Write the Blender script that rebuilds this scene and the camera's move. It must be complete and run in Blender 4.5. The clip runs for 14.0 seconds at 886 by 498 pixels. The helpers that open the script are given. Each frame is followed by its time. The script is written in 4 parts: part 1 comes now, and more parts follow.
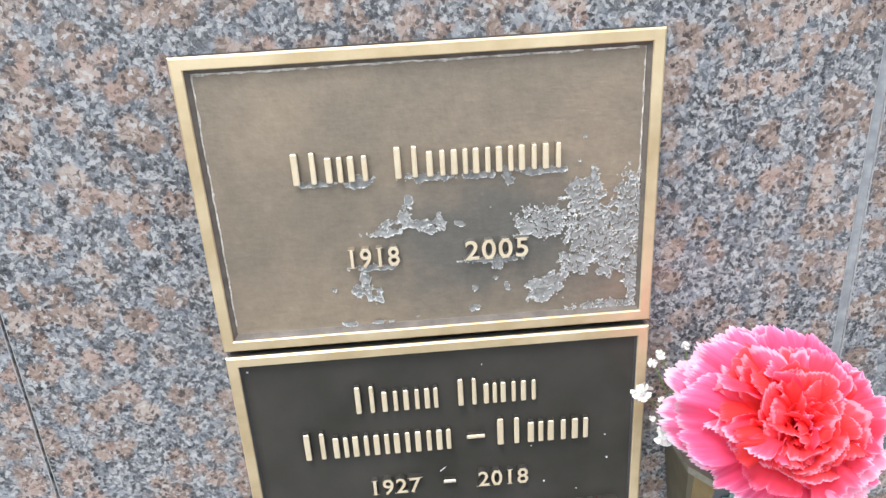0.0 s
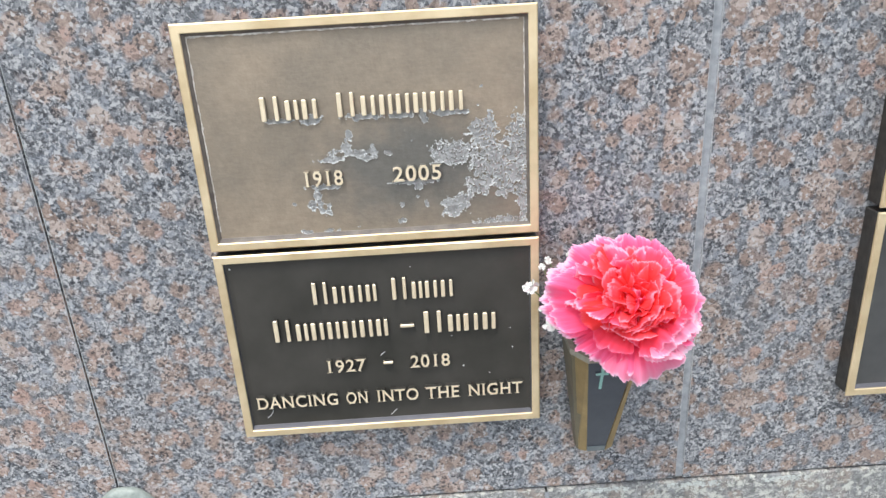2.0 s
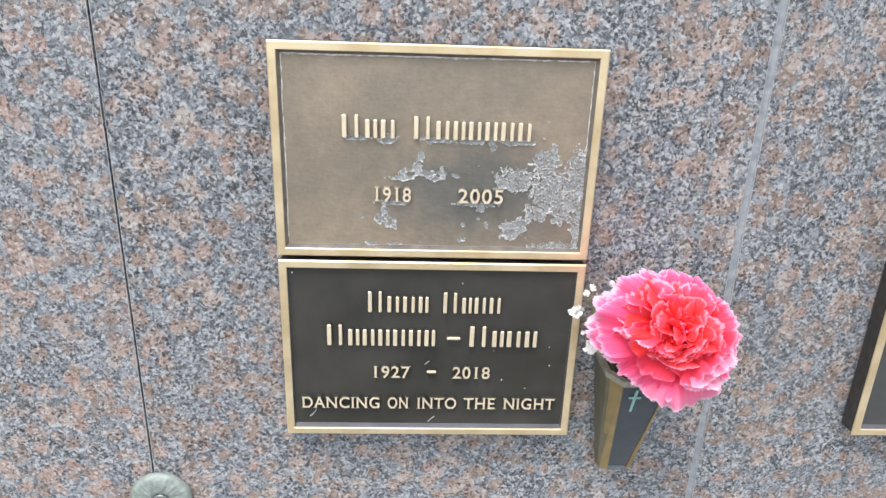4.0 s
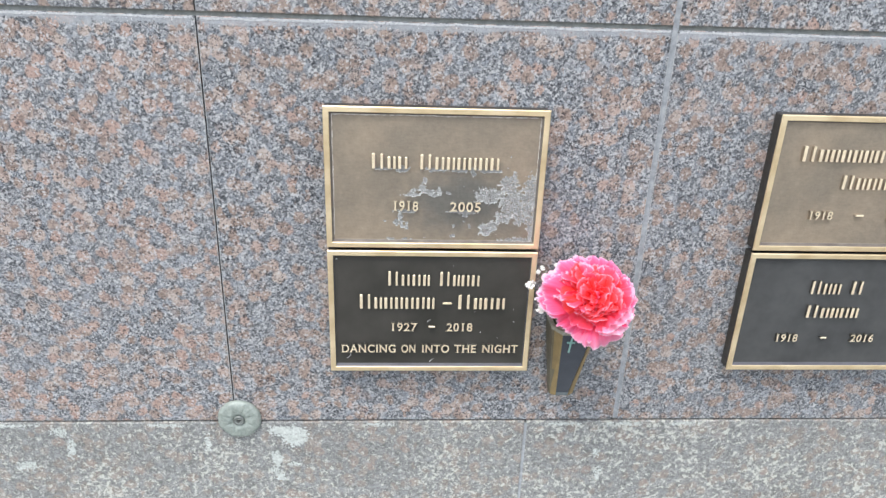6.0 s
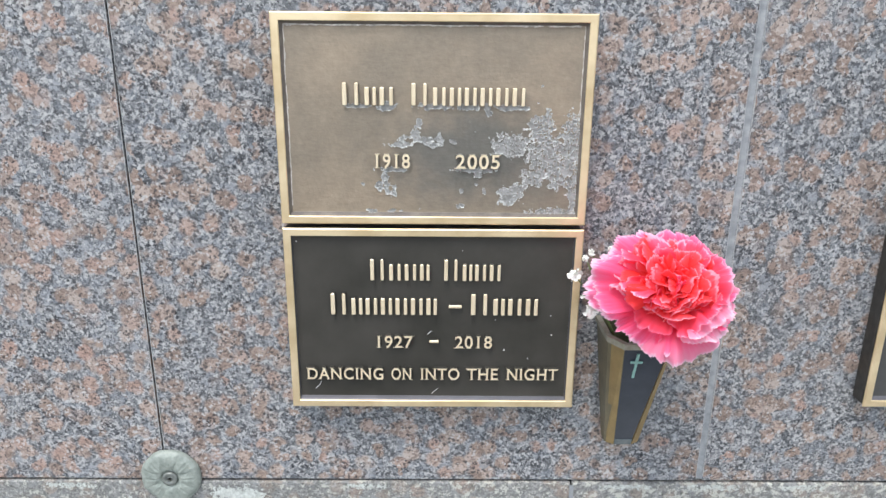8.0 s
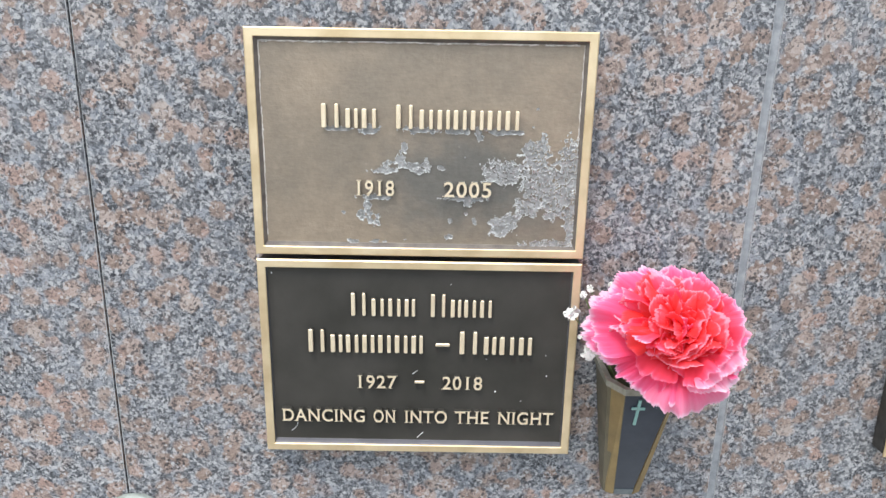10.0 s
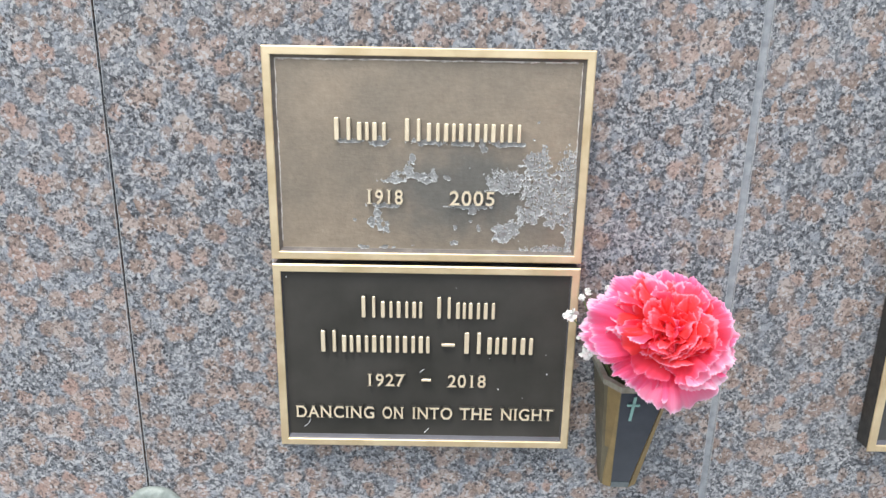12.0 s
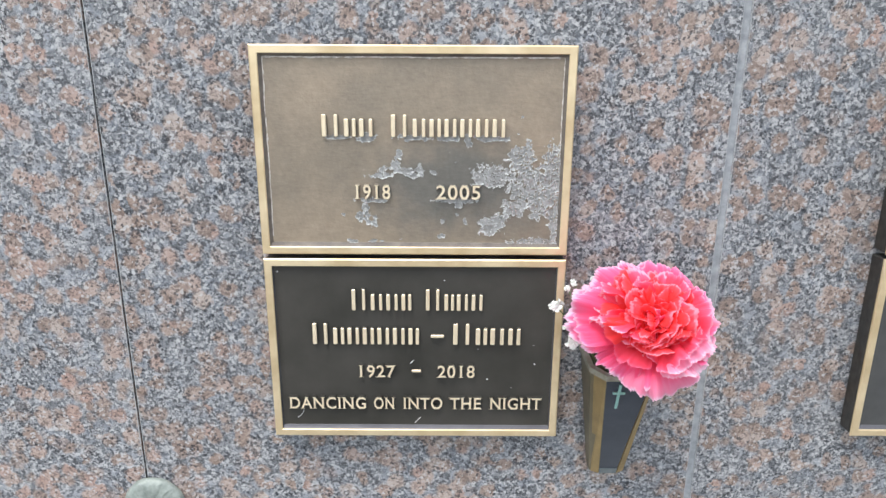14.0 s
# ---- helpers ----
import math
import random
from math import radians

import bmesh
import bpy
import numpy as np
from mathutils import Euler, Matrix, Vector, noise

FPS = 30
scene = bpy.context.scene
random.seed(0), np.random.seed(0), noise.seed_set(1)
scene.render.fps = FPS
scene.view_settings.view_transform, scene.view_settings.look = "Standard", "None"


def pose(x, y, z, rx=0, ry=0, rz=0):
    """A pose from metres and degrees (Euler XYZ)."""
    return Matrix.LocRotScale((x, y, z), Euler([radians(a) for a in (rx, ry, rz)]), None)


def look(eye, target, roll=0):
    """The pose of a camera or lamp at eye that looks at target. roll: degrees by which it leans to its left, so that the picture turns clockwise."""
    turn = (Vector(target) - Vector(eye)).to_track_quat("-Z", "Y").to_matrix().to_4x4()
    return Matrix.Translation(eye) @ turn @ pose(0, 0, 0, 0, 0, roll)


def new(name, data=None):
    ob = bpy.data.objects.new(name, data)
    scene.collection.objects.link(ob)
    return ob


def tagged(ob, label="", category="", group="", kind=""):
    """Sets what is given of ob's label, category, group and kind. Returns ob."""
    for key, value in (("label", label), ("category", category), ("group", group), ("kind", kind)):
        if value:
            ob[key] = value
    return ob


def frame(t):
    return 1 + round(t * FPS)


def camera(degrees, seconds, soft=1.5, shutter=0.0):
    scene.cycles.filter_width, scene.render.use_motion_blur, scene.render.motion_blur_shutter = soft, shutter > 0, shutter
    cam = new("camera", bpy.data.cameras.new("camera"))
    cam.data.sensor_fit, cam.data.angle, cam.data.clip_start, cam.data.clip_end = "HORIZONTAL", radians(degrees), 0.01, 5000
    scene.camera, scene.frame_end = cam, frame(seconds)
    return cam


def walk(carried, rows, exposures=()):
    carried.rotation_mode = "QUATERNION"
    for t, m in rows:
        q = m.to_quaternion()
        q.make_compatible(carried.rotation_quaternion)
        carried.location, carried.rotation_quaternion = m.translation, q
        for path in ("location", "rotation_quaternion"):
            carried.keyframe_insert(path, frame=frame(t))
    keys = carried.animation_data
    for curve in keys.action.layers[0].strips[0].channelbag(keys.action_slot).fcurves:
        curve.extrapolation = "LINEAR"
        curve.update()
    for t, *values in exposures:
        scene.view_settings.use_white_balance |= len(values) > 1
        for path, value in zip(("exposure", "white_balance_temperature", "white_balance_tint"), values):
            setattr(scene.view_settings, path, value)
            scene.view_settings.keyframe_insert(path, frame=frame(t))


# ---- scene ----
cam = camera(64.6, 14.0, soft=1.4)
PATH = [
    (0, (-0.006, -0.236, 0.39), (0.069, 1.62, -0.353), -3.4),
    (0.5, (0.003, -0.246, 0.397), (0.078, 1.603, -0.36), -5.1),
    (1, (0.02, -0.289, 0.39), (0.05, 1.561, -0.369), -3.0),
    (1.5, (0.029, -0.313, 0.381), (0.031, 1.535, -0.386), -3.9),
    (2, (0.028, -0.321, 0.384), (0.048, 1.538, -0.355), -3.4),
    (2.5, (0.02, -0.328, 0.39), (0.079, 1.532, -0.343), 0.6),
    (3, (-0.008, -0.331, 0.391), (0.055, 1.534, -0.328), 2.1),
    (3.2, (-0.01, -0.332, 0.392), (0.057, 1.532, -0.329), 2.2),
    (5.3, (-0.014, -0.399, 0.431), (0.099, 1.472, -0.266), 1.4),
    (5.5, (-0.016, -0.424, 0.447), (0.101, 1.442, -0.263), 1.8),
    (6, (-0.024, -0.482, 0.467), (0.096, 1.354, -0.317), 2.1),
    (6.5, (-0.022, -0.507, 0.46), (0.076, 1.302, -0.388), 1.8),
    (7, (-0.012, -0.483, 0.454), (0.073, 1.346, -0.351), 1.6),
    (7.5, (-0.001, -0.412, 0.414), (0.025, 1.438, -0.347), 1.3),
    (8, (0.002, -0.357, 0.362), (0.017, 1.551, -0.237), 0.5),
    (8.2, (0.005, -0.348, 0.359), (0.02, 1.58, -0.175), 1.1),
    (10.3, (0.01, -0.329, 0.364), (0.011, 1.592, -0.195), 0.9),
    (10.5, (0.008, -0.333, 0.365), (0.008, 1.589, -0.19), 0.8),
    (11, (0.006, -0.343, 0.368), (0.01, 1.577, -0.193), 0.9),
    (11.5, (0.004, -0.346, 0.371), (0.011, 1.573, -0.192), 0.9),
    (12, (0.007, -0.346, 0.371), (0.012, 1.573, -0.19), 1.0),
    (12.5, (0.01, -0.346, 0.372), (0.012, 1.573, -0.192), 0.8),
    (13, (0.013, -0.347, 0.372), (0.018, 1.572, -0.194), 0.5),
    (13.5, (0.012, -0.349, 0.372), (0.015, 1.566, -0.205), 0.4),
    (14, (0.014, -0.352, 0.374), (0.015, 1.561, -0.212), 0.3),
]
walk(cam, [(t, look(eye, target, roll)) for t, eye, target, roll in PATH], exposures=[(0.0, 1.20), (0.5, 1.18), (1.0, 1.12), (2.0, 1.12), (3.0, 1.15), (5.5, 1.22), (6.5, 1.18), (7.5, 1.11), (8.0, 1.07), (14.0, 1.09)])

# ---- light: bright overcast sky, sun behind thin cloud ----
SUN_ELEVATION, SUN_TURN = radians(65), radians(205)
world = bpy.data.worlds.new("overcast_sky")
scene.world = world
world.use_nodes = True
wt = world.node_tree
sky = wt.nodes.new("ShaderNodeTexSky")
sky.sky_type, sky.sun_disc = "NISHITA", False
sky.sun_elevation, sky.sun_rotation = SUN_ELEVATION, SUN_TURN
sky.dust_density = 1.0
cloud = wt.nodes.new("ShaderNodeHueSaturation")
cloud.inputs["Saturation"].default_value = 0.45
wt.links.new(sky.outputs["Color"], cloud.inputs["Color"])
back = wt.nodes["Background"]
back.inputs["Strength"].default_value = 0.15
wt.links.new(cloud.outputs["Color"], back.inputs["Color"])
sun = new("sun", bpy.data.lights.new("sun", "SUN"))
sun.data.energy, sun.data.angle, sun.data.color = 1.5, radians(22), (1.0, 0.98, 0.95)
sun.matrix_world = look((-0.78, -1.62, 3.86), (0, 0, 0))


# ---- materials ----
class Nodes:
    """A small builder for one node material."""

    def __init__(self, name, rough=0.5, metal=0.0, spec=0.5):
        self.mat = bpy.data.materials.new(name)
        self.mat.use_nodes = True
        self.tree = self.mat.node_tree
        self.bsdf = self.tree.nodes["Principled BSDF"]
        self.bsdf.inputs["Roughness"].default_value = rough
        self.bsdf.inputs["Metallic"].default_value = metal
        self.bsdf.inputs["Specular IOR Level"].default_value = spec

    def put(self, kind, **values):
        node = self.tree.nodes.new("ShaderNode" + kind)
        for key, value in values.items():
            node.inputs[key].default_value = value
        return node

    def link(self, a, b):
        self.tree.links.new(a, b)

    def coords(self, shuffle=False):
        tc = self.put("TexCoord").outputs["Object"]
        if not shuffle:
            return tc
        info = self.put("ObjectInfo").outputs["Random"]
        off = self.put("VectorMath")
        off.operation = "SCALE"
        off.inputs[0].default_value = (7.3, 3.1, 5.7)
        self.link(info, off.inputs["Scale"])
        add = self.put("VectorMath")
        add.operation = "ADD"
        self.link(tc, add.inputs[0])
        self.link(off.outputs[0], add.inputs[1])
        return add.outputs[0]

    def noise(self, co, scale, detail=3.0, rough=0.55):
        n = self.put("TexNoise", Scale=scale, Detail=detail, Roughness=rough)
        self.link(co, n.inputs["Vector"])
        return n

    def cells(self, co, scale, warp=0.0, warp_scale=100.0):
        if warp:
            n = self.noise(co, warp_scale, 2.0)
            m = self.put("VectorMath")
            m.operation = "MULTIPLY_ADD"
            m.inputs[1].default_value = (warp, warp, warp)
            self.link(n.outputs["Color"], m.inputs[0])
            self.link(co, m.inputs[2])
            co = m.outputs[0]
        v = self.put("TexVoronoi", Scale=scale)
        self.link(co, v.inputs["Vector"])
        sep = self.put("SeparateColor")
        self.link(v.outputs["Color"], sep.inputs[0])
        return sep, v

    def ramp(self, fac, stops):
        r = self.put("ValToRGB")
        r.color_ramp.interpolation = "LINEAR"
        el = r.color_ramp.elements
        while len(el) < len(stops):
            el.new(0.5)
        for e, (p, c) in zip(el, stops):
            e.position = p
            e.color = (*c, 1) if len(c) == 3 else c
        self.link(fac, r.inputs[0])
        return r.outputs["Color"]

    def grey(self, fac, p0, p1, v0=0.0, v1=1.0):
        r = self.put("MapRange")
        r.inputs["From Min"].default_value, r.inputs["From Max"].default_value = p0, p1
        r.inputs["To Min"].default_value, r.inputs["To Max"].default_value = v0, v1
        self.link(fac, r.inputs["Value"])
        return r.outputs[0]

    def mix(self, fac, a, b, mode="MIX"):
        m = self.put("Mix")
        m.data_type, m.blend_type = "RGBA", mode
        for sock, v in ((m.inputs[0], fac), (m.inputs[6], a), (m.inputs[7], b)):
            if isinstance(v, (int, float)):
                sock.default_value = v
            elif isinstance(v, tuple):
                sock.default_value = (*v, 1)
            else:
                self.link(v, sock)
        return m.outputs[2]

    def bump(self, height, strength=0.3, dist=0.001):
        b = self.put("Bump", Strength=strength, Distance=dist)
        self.link(height, b.inputs["Height"])
        self.link(b.outputs[0], self.bsdf.inputs["Normal"])

    def colour(self, c):
        self.link(c, self.bsdf.inputs["Base Color"])

    def rough(self, f):
        self.link(f, self.bsdf.inputs["Roughness"])


def granite(name, polished=True):
    n = Nodes(name, 0.25 if polished else 0.6, spec=0.4 if polished else 0.3)
    co = n.coords(shuffle=True)
    tone = n.put("SeparateColor")
    n.link(n.put("ObjectInfo").outputs["Color"], tone.inputs[0])
    # crystals of three to seven millimetres, their edges ragged
    rag = n.noise(co, 430.0, 3.0, 0.6)
    sway = n.noise(co, 120.0, 2.0)
    at = n.put("VectorMath")
    at.operation = "MULTIPLY_ADD"
    at.inputs[1].default_value = (0.0026, 0.0026, 0.0026)
    n.link(rag.outputs["Color"], at.inputs[0])
    n.link(co, at.inputs[2])
    at2 = n.put("VectorMath")
    at2.operation = "MULTIPLY_ADD"
    at2.inputs[1].default_value = (0.008, 0.008, 0.008)
    n.link(sway.outputs["Color"], at2.inputs[0])
    n.link(at.outputs[0], at2.inputs[2])
    co2 = at2.outputs[0]

    def crystals(scale, smooth):
        v = n.put("TexVoronoi", Scale=scale)
        v.feature = "SMOOTH_F1"
        v.inputs["Smoothness"].default_value = smooth
        n.link(co2, v.inputs["Vector"])
        sep = n.put("SeparateColor")
        n.link(v.outputs["Color"], sep.inputs[0])
        return sep

    fine = n.noise(co, 900.0, 4.0, 0.75)
    g = crystals(640.0, 0.10)
    mixed = n.put("Math")
    mixed.operation = "MULTIPLY_ADD"
    n.link(n.grey(fine.outputs["Fac"], 0.28, 0.72, -0.48, 0.48), mixed.inputs[0])
    mixed.inputs[1].default_value = 1.0
    n.link(g.outputs[0], mixed.inputs[2])
    drift = n.noise(co, 26.0, 2.0)
    # the grainy ground between the large crystals
    col = n.ramp(mixed.outputs[0], [(0.0, (0.076, 0.080, 0.087)), (0.22, (0.132, 0.140, 0.151)), (0.48, (0.205, 0.214, 0.228)), (0.74, (0.285, 0.291, 0.299)), (1.0, (0.44, 0.44, 0.44))])

    def large(scale, warp, warp_scale, low, high, lean, seat):
        """Large crystals: how much of one there is, its own tone, and where its edge dissolves into the ground."""
        at3 = n.put("VectorMath")
        at3.operation = "ADD"
        n.link(at.outputs[0], at3.inputs[0])
        at3.inputs[1].default_value = seat
        p, pv = n.cells(at3.outputs[0], scale, warp, warp_scale)
        pick = n.put("Math")
        pick.operation = "ADD"
        n.link(p.outputs[0], pick.inputs[0])
        n.link(n.grey(drift.outputs["Fac"], 0.3, 0.7, -0.12, 0.12), pick.inputs[1])
        pick2 = n.put("Math")
        pick2.operation = "ADD"
        n.link(pick.outputs[0], pick2.inputs[0])
        n.link(n.grey(tone.outputs[1], 0.0, 1.0, -lean, lean), pick2.inputs[1])
        body = n.put("Math")
        body.operation = "MULTIPLY"
        n.link(n.grey(pick2.outputs[0], low, high, 0.0, 0.88), body.inputs[0])
        n.link(n.grey(pv.outputs["Distance"], 0.66, 0.45), body.inputs[1])
        return body.outputs[0], p

    # blue-grey feldspar
    mask, p = large(175.0, 0.0042, 200.0, 0.52, 0.60, 0.0, (1.7, 0.4, 2.9))
    blue = n.ramp(p.outputs[1], [(0.0, (0.150, 0.168, 0.195)), (0.5, (0.215, 0.236, 0.266)), (1.0, (0.300, 0.318, 0.342))])
    col = n.mix(mask, col, n.mix(n.grey(mixed.outputs[0], 0.15, 1.05, 0.0, 0.55), n.mix(n.grey(mixed.outputs[0], 0.45, 0.05, 0.0, 0.7), blue, (0.085, 0.092, 0.105)), (0.43, 0.44, 0.45)))
    # pink and tan feldspar
    mask, p = large(112.0, 0.0052, 165.0, 0.30, 0.42, 0.25, (0.0, 0.0, 0.0))
    pink = n.ramp(p.outputs[1], [(0.0, (0.300, 0.222, 0.182)), (0.35, (0.345, 0.252, 0.200)), (0.52, (0.330, 0.262, 0.226)), (0.66, (0.420, 0.278, 0.225)), (0.85, (0.425, 0.330, 0.280)), (1.0, (0.445, 0.372, 0.325))])
    pink = n.mix(n.grey(mixed.outputs[0], 0.55, 0.05, 0.0, 0.80), pink, (0.165, 0.125, 0.108))
    pink = n.mix(n.grey(mixed.outputs[0], 0.72, 1.2, 0.0, 0.45), pink, (0.53, 0.46, 0.42))
    col = n.mix(mask, col, pink)
    # white quartz flecks and crowded black mica between them
    white, _ = n.cells(co, 720.0, 0.0024, 700.0)
    col = n.mix(n.grey(white.outputs[0], 0.88, 0.91, 0.0, 0.66), col, (0.55, 0.55, 0.55))
    mica, mv = n.cells(co, 620.0, 0.0028, 640.0)
    crowd = n.noise(co, 70.0, 2.0)
    gather = n.put("Math")
    gather.operation = "ADD"
    n.link(mica.outputs[1], gather.inputs[0])
    n.link(n.grey(crowd.outputs["Fac"], 0.3, 0.7, -0.20, 0.20), gather.inputs[1])
    flake = n.put("Math")
    flake.operation = "MULTIPLY"
    n.link(n.grey(gather.outputs[0], 0.79, 0.85, 0.0, 0.76), flake.inputs[0])
    n.link(n.grey(mv.outputs["Distance"], 0.62, 0.48), flake.inputs[1])
    col = n.mix(flake.outputs[0], col, (0.032, 0.034, 0.040))
    seam = n.noise(co, 300.0, 5.0, 0.72)
    col = n.mix(n.grey(seam.outputs["Fac"], 0.40, 0.35, 0.0, 0.75), col, (0.065, 0.065, 0.069))
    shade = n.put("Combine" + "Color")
    for k in range(3):
        n.link(n.grey(tone.outputs[0], 0.0, 1.0, 0.0, 1.0), shade.inputs[k])
    col = n.mix(1.0, col, shade.outputs[0], "MULTIPLY")
    if not polished:
        # dulled by lime and dirt
        lime = n.noise(co, 250.0, 5.0, 0.74)
        wash = n.noise(co, 17.0, 4.0, 0.65)
        thresh = n.put("Math")
        thresh.operation = "ADD"
        n.link(lime.outputs["Fac"], thresh.inputs[0])
        n.link(n.grey(wash.outputs["Fac"], 0.30, 0.70, -0.065, 0.045), thresh.inputs[1])
        col = n.mix(0.56, col, (0.182, 0.182, 0.166))
        col = n.mix(n.grey(thresh.outputs[0], 0.525, 0.585, 0.0, 0.80), col, (0.52, 0.52, 0.465))
        pits = n.noise(co, 480.0, 4.0, 0.7)
        col = n.mix(n.grey(pits.outputs["Fac"], 0.40, 0.33, 0.0, 0.75), col, (0.045, 0.045, 0.043))
        n.bump(lime.outputs["Fac"], 0.4, 0.0006)
    else:
        n.rough(n.grey(drift.outputs["Fac"], 0.3, 0.7, 0.22, 0.36))
        n.bump(fine.outputs["Fac"], 0.04, 0.0004)
    n.colour(col)
    return n.mat


def brass(name, base, worn, rough, metal=1.0, scale=90.0):
    n = Nodes(name, rough, metal)
    co = n.coords()
    big = n.noise(co, scale, 4.0)
    fine = n.noise(co, 1500.0, 2.0)
    n.colour(n.mix(n.grey(big.outputs["Fac"], 0.35, 0.7), base, worn))
    n.rough(n.grey(fine.outputs["Fac"], 0.3, 0.7, rough - 0.06, rough + 0.1))
    n.bump(fine.outputs["Fac"], 0.12, 0.0003)
    return n.mat


def simple(name, a, b, rough, scale, metal=0.0, bump=0.2, dist=0.0005, spec=0.5):
    n = Nodes(name, rough, metal, spec)
    co = n.coords()
    t = n.noise(co, scale, 5.0, 0.6)
    n.colour(n.mix(n.grey(t.outputs["Fac"], 0.3, 0.7), a, b))
    n.bump(n.noise(co, scale * 4, 3.0).outputs["Fac"], bump, dist)
    return n.mat


def bronze_field(name, bare):
    """Weathered tan bronze, darker and greyer in smoky drifts."""
    n = Nodes(name, 0.40, 0.45)
    co = n.coords()
    drift = n.noise(co, 26.0, 4.0, 0.55)
    grain = n.noise(co, 500.0, 3.0)
    streak = n.put("Mapping")
    streak.inputs["Scale"].default_value = (260, 160, 760)
    n.link(co, streak.inputs["Vector"])
    lines = n.noise(streak.outputs[0], 1.0, 3.0)
    col = n.mix(n.grey(drift.outputs["Fac"], 0.38, 0.62), (0.352, 0.285, 0.212), (0.268, 0.226, 0.175))
    # a smoky bare patch where the lacquer has gone
    place = n.put("Mapping")
    place.inputs["Location"].default_value = (-0.018 / 0.055, 0, -0.036 / 0.030)
    place.inputs["Scale"].default_value = (1 / 0.055, 0, 1 / 0.030)
    n.link(co, place.inputs["Vector"])
    dist = n.put("VectorMath")
    dist.operation = "LENGTH"
    n.link(place.outputs[0], dist.inputs[0])
    rag = n.put("Math")
    rag.operation = "MULTIPLY_ADD"
    n.link(n.noise(co, 70.0, 5.0, 0.6).outputs["Fac"], rag.inputs[0])
    rag.inputs[1].default_value = 1.1
    n.link(dist.outputs["Value"], rag.inputs[2])
    if bare:
        col = n.mix(n.grey(rag.outputs[0], 1.6, 0.9, 0.0, 0.85), col, (0.148, 0.147, 0.134))
    col = n.mix(0.13, col, n.ramp(lines.outputs["Fac"], [(0.3, (0.3, 0.3, 0.3)), (0.7, (0.7, 0.7, 0.7))]), "OVERLAY")
    mottle = n.noise(co, 240.0, 5.0, 0.7)
    col = n.mix(0.22, col, n.ramp(mottle.outputs["Fac"], [(0.3, (0.3, 0.3, 0.3)), (0.7, (0.7, 0.7, 0.7))]), "OVERLAY")
    col = n.mix(n.grey(mottle.outputs["Fac"], 0.70, 0.76, 0.0, 0.5), col, (0.50, 0.45, 0.36))
    n.colour(col)
    n.rough(n.grey(grain.outputs["Fac"], 0.3, 0.7, 0.36, 0.52))
    cast = n.put("Math")
    cast.operation = "MULTIPLY_ADD"
    n.link(lines.outputs["Fac"], cast.inputs[0])
    cast.inputs[1].default_value = 0.7
    n.link(grain.outputs["Fac"], cast.inputs[2])
    n.bump(cast.outputs[0], 0.30, 0.0005)
    return n.mat


def petal_material(name, stops):
    n = Nodes(name, 0.7, 0.0, 0.1)
    uv = n.put("UVMap")
    uv.uv_map = "along"
    sep = n.put("SeparateXYZ")
    n.link(uv.outputs[0], sep.inputs[0])
    vein = n.put("Mapping")
    vein.inputs["Scale"].default_value = (22, 1.6, 1)
    n.link(uv.outputs[0], vein.inputs["Vector"])
    v = n.noise(vein.outputs[0], 1.0, 2.0)
    add = n.put("Math")
    add.operation = "MULTIPLY_ADD"
    n.link(v.outputs["Fac"], add.inputs[0])
    add.inputs[1].default_value = 0.24
    n.link(n.grey(sep.outputs[1], 0.0, 1.0, -0.02, 0.98), add.inputs[2])
    own = n.put("Math")
    own.operation = "ADD"
    n.link(add.outputs[0], own.inputs[0])
    n.link(n.grey(n.put("ObjectInfo").outputs["Random"], 0.0, 1.0, -0.11, 0.07), own.inputs[1])
    col = n.ramp(own.outputs[0], stops)
    n.colour(col)
    tr = n.put("BsdfTranslucent")
    n.link(col, tr.inputs["Color"])
    mix = n.put("MixShader")
    mix.inputs[0].default_value = 0.36
    n.link(n.bsdf.outputs[0], mix.inputs[1])
    n.link(tr.outputs[0], mix.inputs[2])
    n.link(mix.outputs[0], n.tree.nodes["Material Output"].inputs["Surface"])
    return n.mat


GRANITE = granite("polished_granite")
PLINTH = granite("dull_granite", polished=False)
CORE = simple("mortar_bed", (0.06, 0.06, 0.058), (0.10, 0.10, 0.095), 0.9, 60)
BED_SEALANT = simple("aged_sealant", (0.15, 0.16, 0.15), (0.25, 0.26, 0.24), 0.6, 260, bump=0.3)
ARRIS = simple("sawn_highlit_arris", (0.30, 0.31, 0.315), (0.50, 0.51, 0.51), 0.6, 500, bump=0.2)
SEALANT = simple("grey_sealant", (0.19, 0.205, 0.22), (0.36, 0.375, 0.385), 0.4, 170, bump=0.35)
WHITE = simple("white_painted_concrete", (0.43, 0.447, 0.43), (0.485, 0.50, 0.48), 0.75, 70, bump=0.25, dist=0.001)
PAVING = simple("grey_concrete", (0.10, 0.10, 0.095), (0.15, 0.148, 0.14), 0.8, 9, bump=0.3, dist=0.002)
GOLD = brass("brushed_brass_edge", (0.84, 0.69, 0.45), (0.66, 0.51, 0.30), 0.42, 0.65, scale=55.0)
FIELD = bronze_field("weathered_bronze", True)
FIELD_CLEAN = bronze_field("tan_bronze", False)
LETTER = brass("pale_brass_letter", (0.90, 0.78, 0.57), (0.80, 0.67, 0.47), 0.45, 0.55)
DARK = simple("dark_lacquered_bronze", (0.027, 0.026, 0.021), (0.056, 0.052, 0.045), 0.36, 30, bump=0.1, dist=0.0002)
SIDE = simple("dark_bronze_side", (0.040, 0.037, 0.034), (0.075, 0.070, 0.062), 0.42, 200, metal=0.4)
